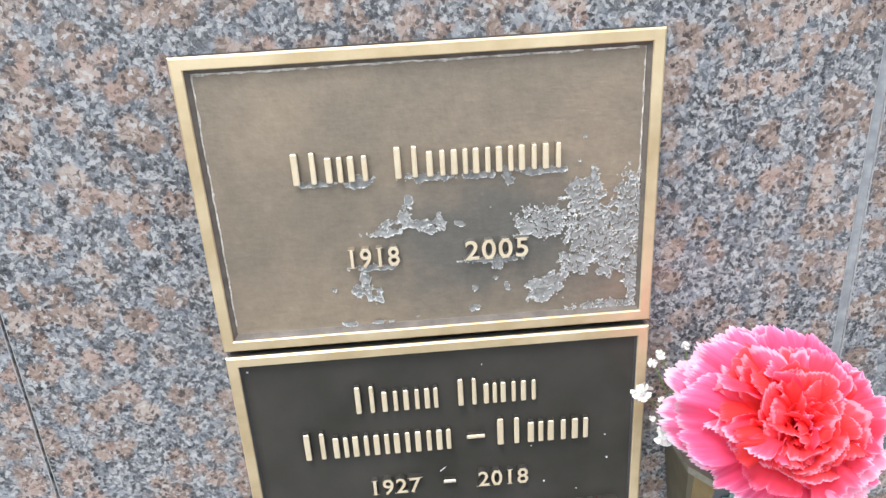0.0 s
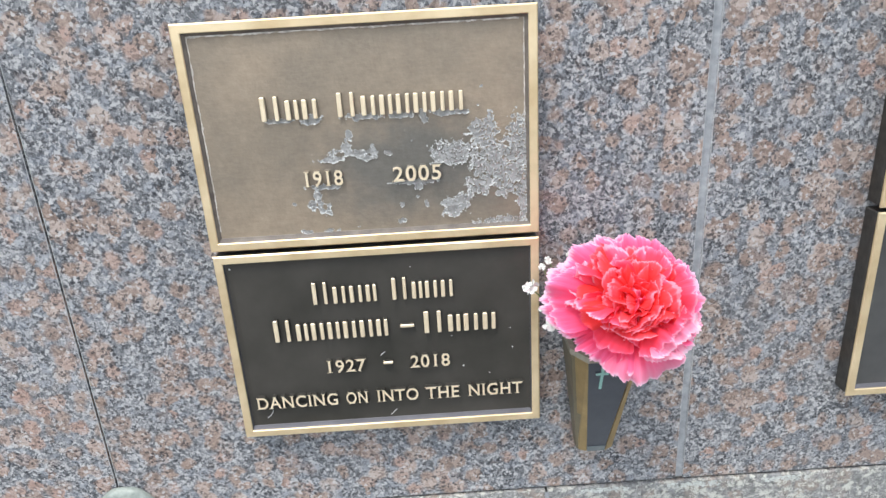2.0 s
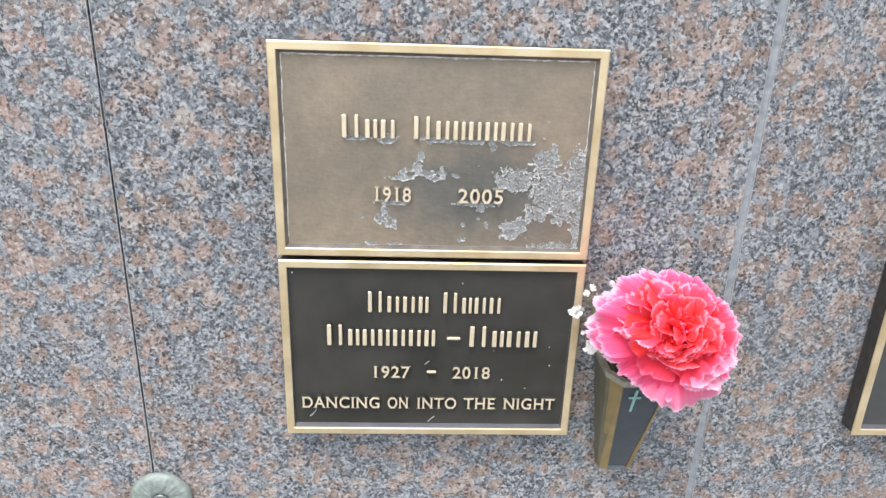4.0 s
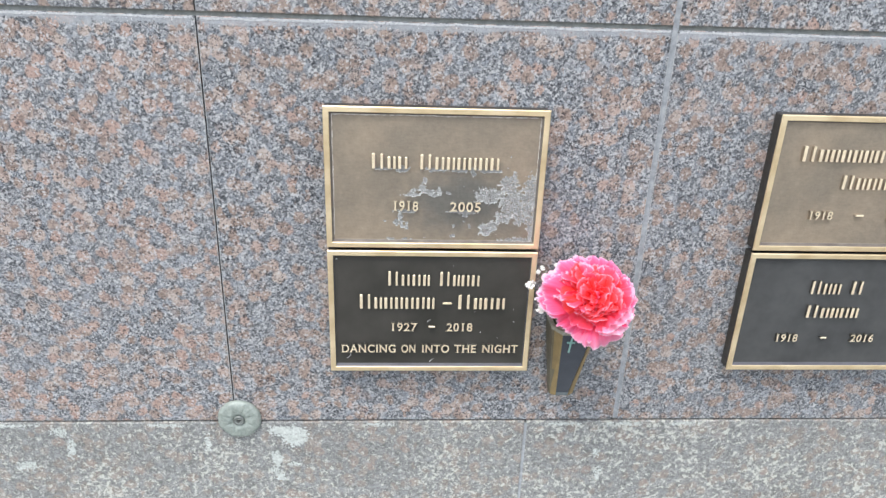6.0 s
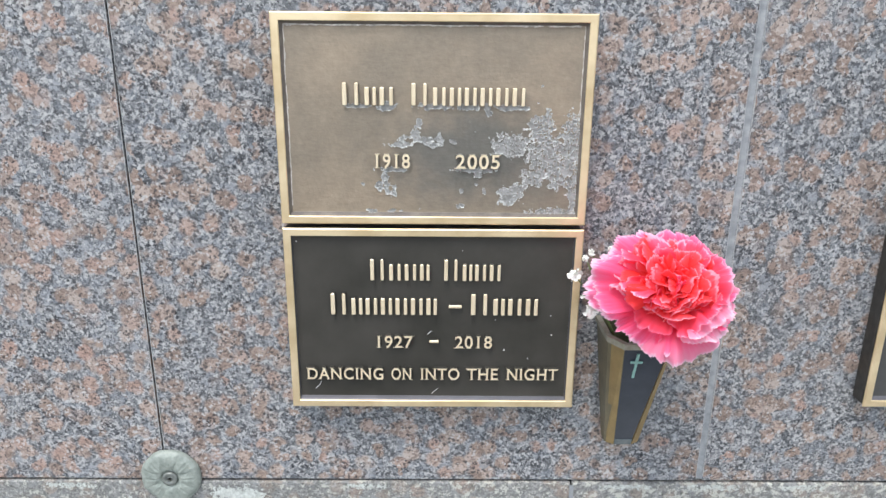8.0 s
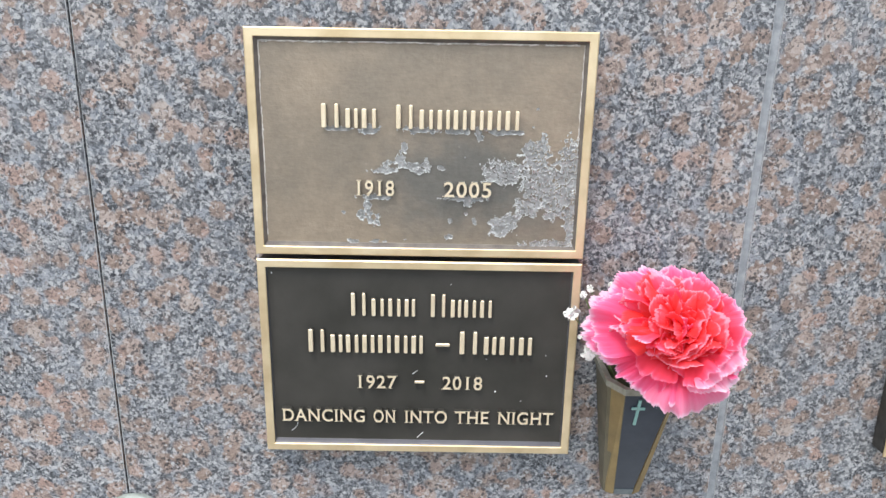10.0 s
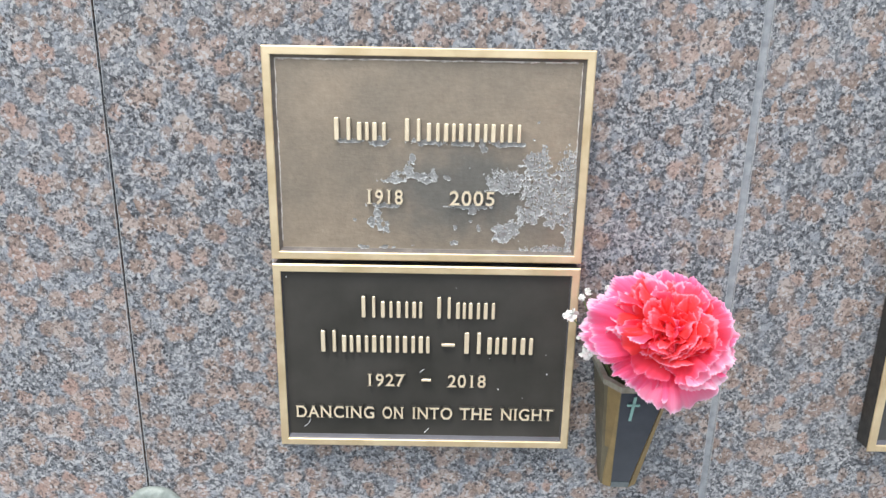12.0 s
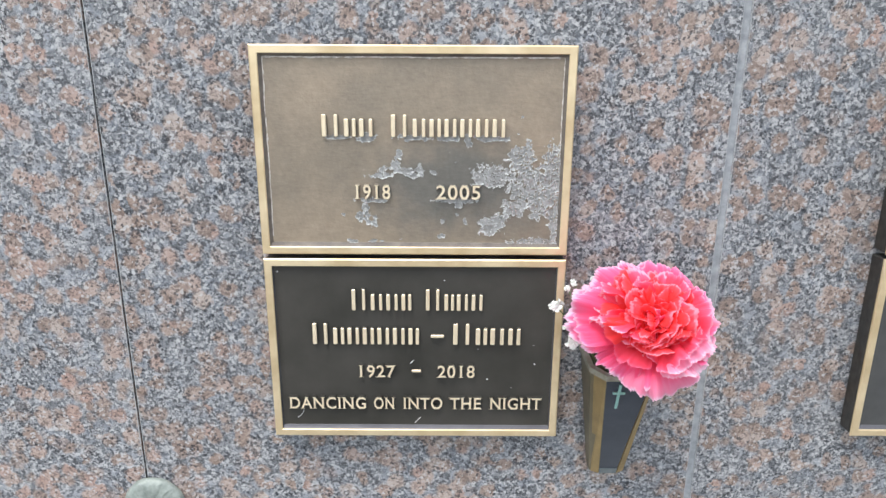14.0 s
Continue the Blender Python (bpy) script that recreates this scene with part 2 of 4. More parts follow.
# dark brown paints the border's inner shadow into the groove
GROOVE = simple("shaded_bronze_groove", (0.085, 0.070, 0.060), (0.17, 0.145, 0.12), 0.55, 160, bump=0.3)
# lilac-grey, lighter than the field: the sky's reflection helped along by colour
SLOPE = simple("sky_sheen_slope", (0.085, 0.082, 0.088), (0.13, 0.126, 0.134), 0.30, 60, metal=0.35, bump=0.1, dist=0.0002)
CRUST = simple("pale_lacquer_crust", (0.26, 0.23, 0.20), (0.80, 0.76, 0.70), 0.45, 420, bump=0.3)
# dark lacquer made lighter and greyer: a pale reflection put into its colour
DARK_SHEEN = simple("sheen_dark_bronze", (0.046, 0.047, 0.047), (0.078, 0.079, 0.078), 0.34, 45, bump=0.1, dist=0.0002)


def lacquer(name):
    """Grey film of lifting lacquer, whitened where it is torn."""
    n = Nodes(name, 0.40)
    co = n.coords()
    cloud = n.noise(co, 190.0, 4.0)
    film = n.mix(n.grey(cloud.outputs["Fac"], 0.35, 0.65), (0.21, 0.209, 0.198), (0.33, 0.332, 0.322))
    uv = n.put("UVMap")
    uv.uv_map = "rim"
    torn = n.put("SeparateXYZ")
    n.link(uv.outputs[0], torn.inputs[0])
    rag = n.put("Math")
    rag.operation = "ADD"
    n.link(torn.outputs[0], rag.inputs[0])
    n.link(n.grey(n.noise(co, 900.0, 3.0).outputs["Fac"], 0.3, 0.7, -0.25, 0.25), rag.inputs[1])
    n.colour(n.mix(n.grey(rag.outputs[0], 0.50, 0.08, 0.0, 0.9), film, (0.64, 0.65, 0.63)))
    n.bump(cloud.outputs["Fac"], 0.15, 0.0005)
    return n.mat


FLAKE = lacquer("peeled_lacquer")
ROSE = simple("verdigris_bronze", (0.195, 0.228, 0.205), (0.33, 0.365, 0.33), 0.5, 260, metal=0.15, bump=0.4)
SCREW = simple("screw_bronze", (0.13, 0.145, 0.135), (0.24, 0.255, 0.24), 0.4, 400, metal=0.4)
VASE_DARK = simple("blue_black_patina", (0.016, 0.023, 0.038), (0.030, 0.038, 0.056), 0.3, 80, bump=0.1)
VASE_GOLD = brass("tarnished_brass", (0.38, 0.275, 0.13), (0.27, 0.20, 0.10), 0.45, 0.7)
VASE_SIDE = simple("olive_tarnish", (0.115, 0.10, 0.065), (0.19, 0.165, 0.105), 0.45, 120, metal=0.3)
VASE_SHEEN = simple("pale_sheen", (0.10, 0.125, 0.135), (0.17, 0.195, 0.20), 0.45, 300, metal=0.2)
VASE_RIM = simple("worn_rim", (0.38, 0.37, 0.31), (0.25, 0.235, 0.175), 0.4, 300, metal=0.4)
VASE_IN = simple("vase_inside", (0.05, 0.055, 0.03), (0.10, 0.11, 0.06), 0.6, 150)
VERDIGRIS = simple("verdigris_paint", (0.22, 0.42, 0.38), (0.30, 0.50, 0.45), 0.6, 500)
PETAL_IN = petal_material("coral_petal", [(0.0, (0.97, 0.040, 0.034)), (0.50, (0.97, 0.050, 0.048)), (0.80, (0.97, 0.068, 0.078)), (0.93, (0.97, 0.12, 0.17)), (1.0, (0.97, 0.34, 0.44))])
PETAL_MID = petal_material("rose_petal", [(0.0, (0.97, 0.042, 0.042)), (0.46, (0.97, 0.058, 0.078)), (0.78, (0.97, 0.085, 0.155)), (0.92, (0.97, 0.17, 0.31)), (1.0, (0.97, 0.48, 0.63))])
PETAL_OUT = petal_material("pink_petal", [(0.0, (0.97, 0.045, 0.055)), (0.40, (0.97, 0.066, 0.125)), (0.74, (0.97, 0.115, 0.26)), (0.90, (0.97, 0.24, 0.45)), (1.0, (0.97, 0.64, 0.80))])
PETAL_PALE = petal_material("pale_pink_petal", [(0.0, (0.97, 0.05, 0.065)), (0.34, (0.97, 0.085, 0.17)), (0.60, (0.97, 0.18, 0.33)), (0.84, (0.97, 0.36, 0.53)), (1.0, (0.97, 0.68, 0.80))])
GREEN = simple("green_stem", (0.10, 0.16, 0.05), (0.16, 0.22, 0.08), 0.5, 300)
BLOOM = simple("white_bloom", (0.82, 0.83, 0.78), (0.88, 0.88, 0.84), 0.6, 600)
def leaf_material(name, a, b, patch, at, size):
    n = Nodes(name, 0.55, 0.0, 0.3)
    co = n.coords()
    t = n.noise(co, 110.0, 6.0, 0.65)
    col = n.mix(n.grey(t.outputs["Fac"], 0.34, 0.66), a, b)
    place = n.put("Mapping")
    place.inputs["Location"].default_value = (-at[0] / size, -at[1] / size, 0)
    place.inputs["Scale"].default_value = (0.6 / size, 1 / size, 0)
    n.link(co, place.inputs["Vector"])
    dist = n.put("VectorMath")
    dist.operation = "LENGTH"
    n.link(place.outputs[0], dist.inputs[0])
    rag = n.put("Math")
    rag.operation = "MULTIPLY_ADD"
    n.link(t.outputs["Fac"], rag.inputs[0])
    rag.inputs[1].default_value = 1.2
    n.link(dist.outputs["Value"], rag.inputs[2])
    col = n.mix(n.grey(rag.outputs[0], 1.6, 1.1, 0.0, 0.85), col, patch)
    spots = n.noise(co, 420.0, 3.0, 0.7)
    col = n.mix(n.grey(spots.outputs["Fac"], 0.62, 0.70, 0.0, 0.7), col, (0.10, 0.075, 0.045))
    n.colour(col)
    n.bump(n.noise(co, 240.0, 4.0).outputs["Fac"], 0.6, 0.0010)
    return n.mat


LEAF_OLIVE = leaf_material("dry_olive_leaf", (0.36, 0.315, 0.23), (0.60, 0.56, 0.43), (0.58, 0.60, 0.27), (0.004, -0.008), 0.011)
LEAF_RED = leaf_material("dry_russet_leaf", (0.44, 0.30, 0.23), (0.66, 0.52, 0.43), (0.70, 0.60, 0.50), (0.006, 0.0), 0.004)
CHALK = simple("white_plaster", (0.58, 0.59, 0.58), (0.70, 0.70, 0.69), 0.8, 300, bump=0.5)
LIME = simple("lime_wash", (0.34, 0.36, 0.34), (0.58, 0.61, 0.58), 0.7, 420, bump=0.3)
HAZE = simple("lime_haze", (0.40, 0.43, 0.46), (0.62, 0.64, 0.66), 0.6, 600, bump=0.1)
veil = HAZE.node_tree.nodes.new("ShaderNodeMixShader")
veil.inputs[0].default_value = 0.42
HAZE.node_tree.links.new(HAZE.node_tree.nodes.new("ShaderNodeBsdfTransparent").outputs[0], veil.inputs[1])
HAZE.node_tree.links.new(HAZE.node_tree.nodes["Principled BSDF"].outputs[0], veil.inputs[2])
HAZE.node_tree.links.new(veil.outputs[0], HAZE.node_tree.nodes["Material Output"].inputs["Surface"])
GRIME = simple("grime", (0.09, 0.095, 0.095), (0.17, 0.175, 0.17), 0.9, 400)
TAN = simple("tan_scrap", (0.38, 0.33, 0.27), (0.55, 0.50, 0.43), 0.9, 300)
CHIP = simple("dark_chip", (0.03, 0.03, 0.032), (0.06, 0.06, 0.06), 0.9, 400)
GRIT = simple("brown_grit", (0.07, 0.065, 0.04), (0.20, 0.18, 0.11), 0.9, 400)


# ---- mesh helpers ----
def part(name, bm, material, parent=None, label="", smooth=False):
    """Link a bmesh as one mesh object under a thing or a part."""
    me = bpy.data.meshes.new(name)
    bm.normal_update()
    bm.to_mesh(me)
    bm.free()
    me.materials.append(material)
    if smooth:
        me.shade_smooth()
    ob = new(name, me)
    ob.parent = parent
    return tagged(ob, label)


def thing(name, at, label, category, group="", kind=""):
    ob = new(name)
    ob.empty_display_size = 0.02
    ob.location = at
    return tagged(ob, label, category, group, kind)


def box(bm, x0, x1, y0, y1, z0, z1, bevel=0.0, segments=1):
    made = bmesh.ops.create_cube(bm, size=1.0)["verts"]
    for v in made:
        v.co = Vector((x0 + (v.co.x + 0.5) * (x1 - x0), y0 + (v.co.y + 0.5) * (y1 - y0), z0 + (v.co.z + 0.5) * (z1 - z0)))
    if bevel:
        edges = {e for v in made for e in v.link_edges}
        bmesh.ops.bevel(bm, geom=list(edges), offset=bevel, segments=segments, affect="EDGES", profile=0.6)
    return bm


def tube(bm, points, r0, r1, sides=6):
    """A tapered tube along points."""
    rings = []
    pts = [Vector(p) for p in points]
    for i, p in enumerate(pts):
        d = (pts[min(i + 1, len(pts) - 1)] - pts[max(i - 1, 0)]).normalized()
        a = d.cross(Vector((0.31, 0.2, 0.93))).normalized()
        b = d.cross(a)
        r = r0 + (r1 - r0) * i / (len(pts) - 1)
        rings.append([bm.verts.new(p + r * (math.cos(t) * a + math.sin(t) * b)) for t in [2 * math.pi * k / sides for k in range(sides)]])
    for lo, hi in zip(rings, rings[1:]):
        for k in range(sides):
            bm.faces.new((lo[k], lo[(k + 1) % sides], hi[(k + 1) % sides], hi[k]))
    bm.faces.new(rings[0][::-1])
    bm.faces.new(rings[-1])


def bend(p0, p1, sag, n=8):
    p0, p1, sag = Vector(p0), Vector(p1), Vector(sag)
    return [p0.lerp(p1, k / n) + sag * (4 * (k / n) * (1 - k / n)) for k in range(n + 1)]


# ---- the structure: ground, wall core, plinth ----
JOINT_X, MODULE, ROW_Z, ROW_H = -0.1580, 0.3167, 0.1058, 0.3185
COLUMNS, ROWS_UP = range(-4, 6), 5
X0, X1 = JOINT_X + MODULE * COLUMNS[0], JOINT_X + MODULE * (COLUMNS[-1] + 1)
TOP = ROW_Z + ROW_H * ROWS_UP

LEDGE, DROP, FOOT = 0.11, 0.14, -0.0032
bm = bmesh.new()
bmesh.ops.create_grid(bm, x_segments=2, y_segments=2, size=400)
ground = tagged(part("ground", bm, PAVING), "grey concrete ground in front of the wall", "ground", kind="structure")
ground.location.z = -DROP
ledge = part("kerb", box(bmesh.new(), X0 - 0.3, X1 + 0.3, -LEDGE, 0.40, -DROP + 0.0005, FOOT, 0.006, 2), WHITE)
tagged(ledge, "white painted concrete ledge along the foot of the wall", "ledge", kind="structure")

wall = part("wall_front", box(bmesh.new(), X0, X1, 0.024, 0.40, FOOT + 0.0005, TOP), CORE)
tagged(wall, "columbarium wall faced with polished pink and grey granite", "wall", kind="structure")
plinth = part("plinth_core", box(bmesh.new(), X0, X1, 0.0215, 0.0238, FOOT + 0.0005, ROW_Z - 0.001), CORE)
tagged(plinth, "low plinth course of dull weathered granite under the niches", "wall base", kind="structure")



# ---- writing ----
def raised(name, bm, flank, parent, label):
    """A raised letter or bar: bright worn face, flanks in the plaque's own finish."""
    ob = part(name, bm, LETTER, parent, label)
    ob.data.materials.append(flank)
    for f in ob.data.polygons:
        f.material_index = 0 if f.normal.y < -0.6 else 1
    return ob


def fit_mesh(me, x0, x1, z0, z1, y_face, y_back):
    """Fit a flat text mesh into a box on the plaque; z of the text becomes depth."""
    co = np.empty(len(me.vertices) * 3)
    me.vertices.foreach_get("co", co)
    co = co.reshape(-1, 3)
    lo, hi = co.min(0), co.max(0)
    u = (co - lo) / np.maximum(hi - lo, 1e-9)
    out = np.stack([x0 + u[:, 0] * (x1 - x0), y_back + u[:, 2] * (y_face - y_back), z0 + u[:, 1] * (z1 - z0)], 1)
    me.vertices.foreach_set("co", out.ravel())
    return me


def serifs(bm, y_face, y_back):
    """Small slab serifs on the straight stems of one raised letter."""
    zs = [v.co.z for v in bm.verts]
    xs = [v.co.x for v in bm.verts]
    z0, z1 = min(zs), max(zs)
    h = z1 - z0
    stem = 0.15 * h
    feet = []
    for level, up_to in ((z0, z0 + 0.07 * h), (z1 - 0.07 * h, z1)):
        near = sorted({round(v.co.x, 6) for v in bm.verts if abs(v.co.z - (level if up_to > level + 0.01 * h and level == z0 else z1)) < 0.035 * h})
        run = []
        for x in near + [1e9]:
            if run and x - run[-1] > 0.30 * h:
                if run[-1] - run[0] < 0.34 * h and len(run) <= 8:
                    feet.append((run[0], run[-1], level, up_to))
                run = []
            run.append(x)
    for a, b, lo, hi in feet:
        box(bm, a - 0.07 * h, b + 0.07 * h, y_face + 0.00005, y_back, lo + 0.00012, hi - 0.00012)


def letters(words, z0, z1, y_face, y_back, parent, label, flank=None):
    """Raised writing, each letter a piece of its own: words is a list of (text, x0, x1)."""
    for text, x0, x1 in words:
        if text == "-":
            bm = box(bmesh.new(), x0, x1, y_face, y_back, z0 + (z1 - z0) * 0.42, z0 + (z1 - z0) * 0.62, 0.0003)
            raised("raised_dash", bm, flank or DARK, parent, "short raised brass dash")
            continue
        cu = bpy.data.curves.new("writing", "FONT")
        cu.body, cu.size, cu.extrude, cu.bevel_depth, cu.bevel_resolution, cu.offset = text, 1.0, 0.06, 0.014, 0, 0.013
        cu.resolution_u, cu.space_character = 5, 1.12
        tmp = bpy.data.objects.new("writing", cu)
        scene.collection.objects.link(tmp)
        bpy.context.view_layer.update()
        me = bpy.data.meshes.new_from_object(tmp.evaluated_get(bpy.context.evaluated_depsgraph_get()))
        bpy.data.objects.remove(tmp)
        bpy.data.curves.remove(cu)
        edge = 0.08 * (z1 - z0)
        fit_mesh(me, x0 + edge, x1 - edge, z0, z1, y_face, y_back)
        whole = bmesh.new()
        whole.from_mesh(me)
        bpy.data.meshes.remove(me)
        bmesh.ops.remove_doubles(whole, verts=whole.verts[:], dist=1e-6)
        seen = set()
        for seed_vert in whole.verts:
            if seed_vert in seen:
                continue
            stack, island = [seed_vert], {seed_vert}
            while stack:
                v = stack.pop()
                for e in v.link_edges:
                    o = e.other_vert(v)
                    if o not in island:
                        island.add(o)
                        stack.append(o)
            seen |= island
            one = bmesh.new()
            made = {v: one.verts.new(v.co) for v in island}
            for f in {f for v in island for f in v.link_faces}:
                one.faces.new([made[v] for v in f.verts])
            serifs(one, y_face, y_back)
            one.normal_update()
            raised("raised_letter", one, flank or DARK, parent, label)
        whole.free()


def bars(words, z0, tall, low, y_face, y_back, parent, seed, flank=None):
    """Writing kept unreadable: upright raised bars of the writing's size, taller ones first in each word."""
    rng = random.Random(seed)
    for count, x0, x1 in words:
        if count == 0:
            raised("raised_dash", box(bmesh.new(), x0, x1, y_face, y_back, z0 + low * 0.42, z0 + low * 0.60, 0.0003), flank or DARK, parent, "short raised brass dash")
            continue
        widths = [1.35] + [rng.uniform(0.85, 1.1) for _ in range(count - 1)]
        step = (x1 - x0) / sum(widths)
        x = x0
        for i, w in enumerate(widths):
            h = tall if i == 0 else low
            for a, thick in ((0.06, 0.27), (0.60, 0.22)):
                bx = x + a * step * w
                raised("raised_bar", box(bmesh.new(), bx, bx + thick * step, y_face, y_back, z0, z0 + h, 0.0003), flank or DARK, parent, "plain upright raised brass bar")
            x += step * w


# ---- plaques ----
PLATE_W, PLATE_H, PLATE_D, EDGE, SINK = 0.1524, 0.1016, 0.0127, 0.0040, 0.0023


def plaque(cx, z0, field, groove, sides, label, group="bronze niche plaques"):
    """A cast plaque: plate with sloping inner rim, polished border. Front of the border at y = -PLATE_D. Returns the sunk field, which carries the writing."""
    ob = thing("memorial_plaque", (cx, 0.0, z0), label, "plaque", group)
    ob.scale = (1.0131, 1.0, 1.0080)
    hw = PLATE_W / 2
    yf = -PLATE_D
    part("plate", box(bmesh.new(), -hw + 0.0004, hw - 0.0004, yf + SINK + 0.0008, -0.0006, 0.0004, PLATE_H - 0.0004, 0.0005), SIDE, ob, "dark bronze plate edge")
    # the sunk field with its sloping rim
    bm = bmesh.new()
    loops = []
    for inset, y in ((EDGE - 0.0002, yf + 0.0008), (EDGE + 0.0005, yf + SINK), (EDGE + 0.0028, yf + SINK + 0.0002)):
        loops.append([bm.verts.new((sx * (hw - inset), y, PLATE_H / 2 + sz * (PLATE_H / 2 - inset))) for sx, sz in ((-1, -1), (1, -1), (1, 1), (-1, 1))])
    for a, b in zip(loops, loops[1:]):
        for k in range(4):
            bm.faces.new((a[k], a[(k + 1) % 4], b[(k + 1) % 4], b[k]))
    bm.faces.new(loops[-1])
    face = part("field", bm, field, ob)
    # the sloping groove between border and field, widest at the foot, where the sky sheen shows
    bm = bmesh.new()
    rings = []
    for k, y in ((-0.06, SINK + 0.0006), (-0.06, 0.0008), (0.35, SINK - 0.0009), (1.0, SINK - 0.0002), (1.15, SINK + 0.0003)):
        side, foot = EDGE + k * sides, EDGE + k * 0.0017
        rings.append([bm.verts.new((sx * (hw - side), yf + y, z)) for sx, z in ((-1, foot), (1, foot), (1, PLATE_H - side), (-1, PLATE_H - side))])
    for a, b in zip(rings, rings[1:]):
        for k in range(4):
            bm.faces.new((a[k], a[(k + 1) % 4], b[(k + 1) % 4], b[k]))
    part("groove", bm, groove, ob, "sloping groove inside the border, shade or sheen in its colour")
    # polished border: one closed frame with rounded arrises
    bm = bmesh.new()
    prof = ((0.0, yf + 0.0014), (0.0, yf + 0.0006), (0.0006, yf), (EDGE - 0.0003, yf), (EDGE, yf + 0.0003), (EDGE, yf + 0.0011))
    rings = [[bm.verts.new((sx * (hw - i), y, PLATE_H / 2 + sz * (PLATE_H / 2 - i))) for sx, sz in ((-1, -1), (1, -1), (1, 1), (-1, 1))] for i, y in prof]
    for a, b in zip(rings, rings[1:]):
        for k in range(4):
            bm.faces.new((a[k], a[(k + 1) % 4], b[(k + 1) % 4], b[k]))
    part("border", bm, GOLD, ob, "polished brass border")
    return face


YF, YB = -PLATE_D - 0.0001, -PLATE_D + SINK + 0.0003
Z_UP, Z_LOW = 0.2664, 0.1624

upper = plaque(-0.0002, 0.2669, FIELD, GROOVE, 0.0013, "weathered tan bronze plaque with peeling lacquer and raised writing")
bars([(3, -0.0445, -0.0180), (7, -0.0115, 0.0450)], 0.3255 - Z_UP, 0.0105, 0.0085, YF, YB, upper, 1, FIELD)
letters([("1918", -0.0290, -0.0110), ("2005", 0.0100, 0.0330)], 0.2948 - Z_UP, 0.3022 - Z_UP, YF, YB, upper, "raised brass numerals", FIELD)

lower = plaque(-0.0002, 0.1620, DARK, SLOPE, 0.0005, "dark lacquered bronze plaque with bright raised writing")
bars([(4, -0.0330, -0.0010), (4, 0.0050, 0.0360)], 0.2362 - Z_LOW, 0.0115, 0.0088, YF, YB, lower, 2)
bars([(7, -0.0540, 0.0030), (0, 0.0080, 0.0150), (4, 0.0190, 0.0560)], 0.2170 - Z_LOW, 0.0118, 0.0092, YF, YB, lower, 3)
letters([("1927", -0.0300, -0.0100), ("-", -0.0020, 0.0030), ("2018", 0.0110, 0.0320)], 0.1978 - Z_LOW, 0.2052 - Z_LOW, YF, YB, lower, "raised brass numerals")
letters([("DANCING", -0.0680, -0.0260), ("ON", -0.0230, -0.0110), ("INTO", -0.0070, 0.0150), ("THE", 0.0176, 0.0356), ("NIGHT", 0.0393, 0.0678)],
        0.1790 - Z_LOW, 0.1862 - Z_LOW, YF, YB, lower, "raised brass line of capitals")

QX = 0.3164
far_up = plaque(QX, 0.2679, FIELD_CLEAN, GROOVE, 0.0012, "clean tan bronze plaque with raised writing")
bars([(7, -0.0560, 0.0050), (3, 0.0100, 0.0330), (4, 0.0370, 0.0560)], 0.3352 - Z_UP, 0.0110, 0.0088, YF, YB, far_up, 4, FIELD_CLEAN)
bars([(5, -0.0220, 0.0220)], 0.3150 - Z_UP, 0.0105, 0.0085, YF, YB, far_up, 5, FIELD_CLEAN)
letters([("1918", -0.0400, -0.0220), ("-", -0.0050, 0.0010), ("2", 0.0190, 0.0232)], 0.2915 - Z_UP, 0.2982 - Z_UP, YF, YB, far_up, "raised brass numerals", FIELD_CLEAN)
far_low = plaque(QX, 0.1632, DARK_SHEEN, SLOPE, 0.0005, "dark lacquered bronze plaque with two raised lines and years")
bars([(3, -0.0240, 0.0010), (1, 0.0080, 0.0190)], 0.2305 - Z_LOW, 0.0110, 0.0088, YF, YB, far_low, 6)
bars([(5, -0.0230, 0.0200)], 0.2100 - Z_LOW, 0.0108, 0.0086, YF, YB, far_low, 7)
letters([("1918", -0.0420, -0.0240), ("-", -0.0060, -0.0010), ("2016", 0.0180, 0.0380)], 0.1885 - Z_LOW, 0.1955 - Z_LOW, YF, YB, far_low, "raised brass numerals")


# ---- peeled lacquer on the upper plaque ----
def flakes(lobes, holes, parent, seed, step=0.00045, rough=0.55, gaps=0.0):
    """Curled skin of lacquer: a thin crinkled sheet with a ragged outline, made from lobes (x, z, rx, rz)."""
    xs = [l[0] - l[2] * 1.5 for l in lobes] + [l[0] + l[2] * 1.5 for l in lobes]
    zs = [l[1] - l[3] * 1.5 for l in lobes] + [l[1] + l[3] * 1.5 for l in lobes]
    return ragged("lacquer_flake", lobes, holes, parent, seed, step, rough, gaps, -PLATE_D + SINK - 0.0001, FLAKE, "curled silvery flake of peeling lacquer",
                  max(min(xs), -PLATE_W / 2 + EDGE + 0.0014), min(max(xs), PLATE_W / 2 - EDGE - 0.0014), max(min(zs), EDGE + 0.0014), min(max(zs), PLATE_H - EDGE - 0.0014), 0.26)


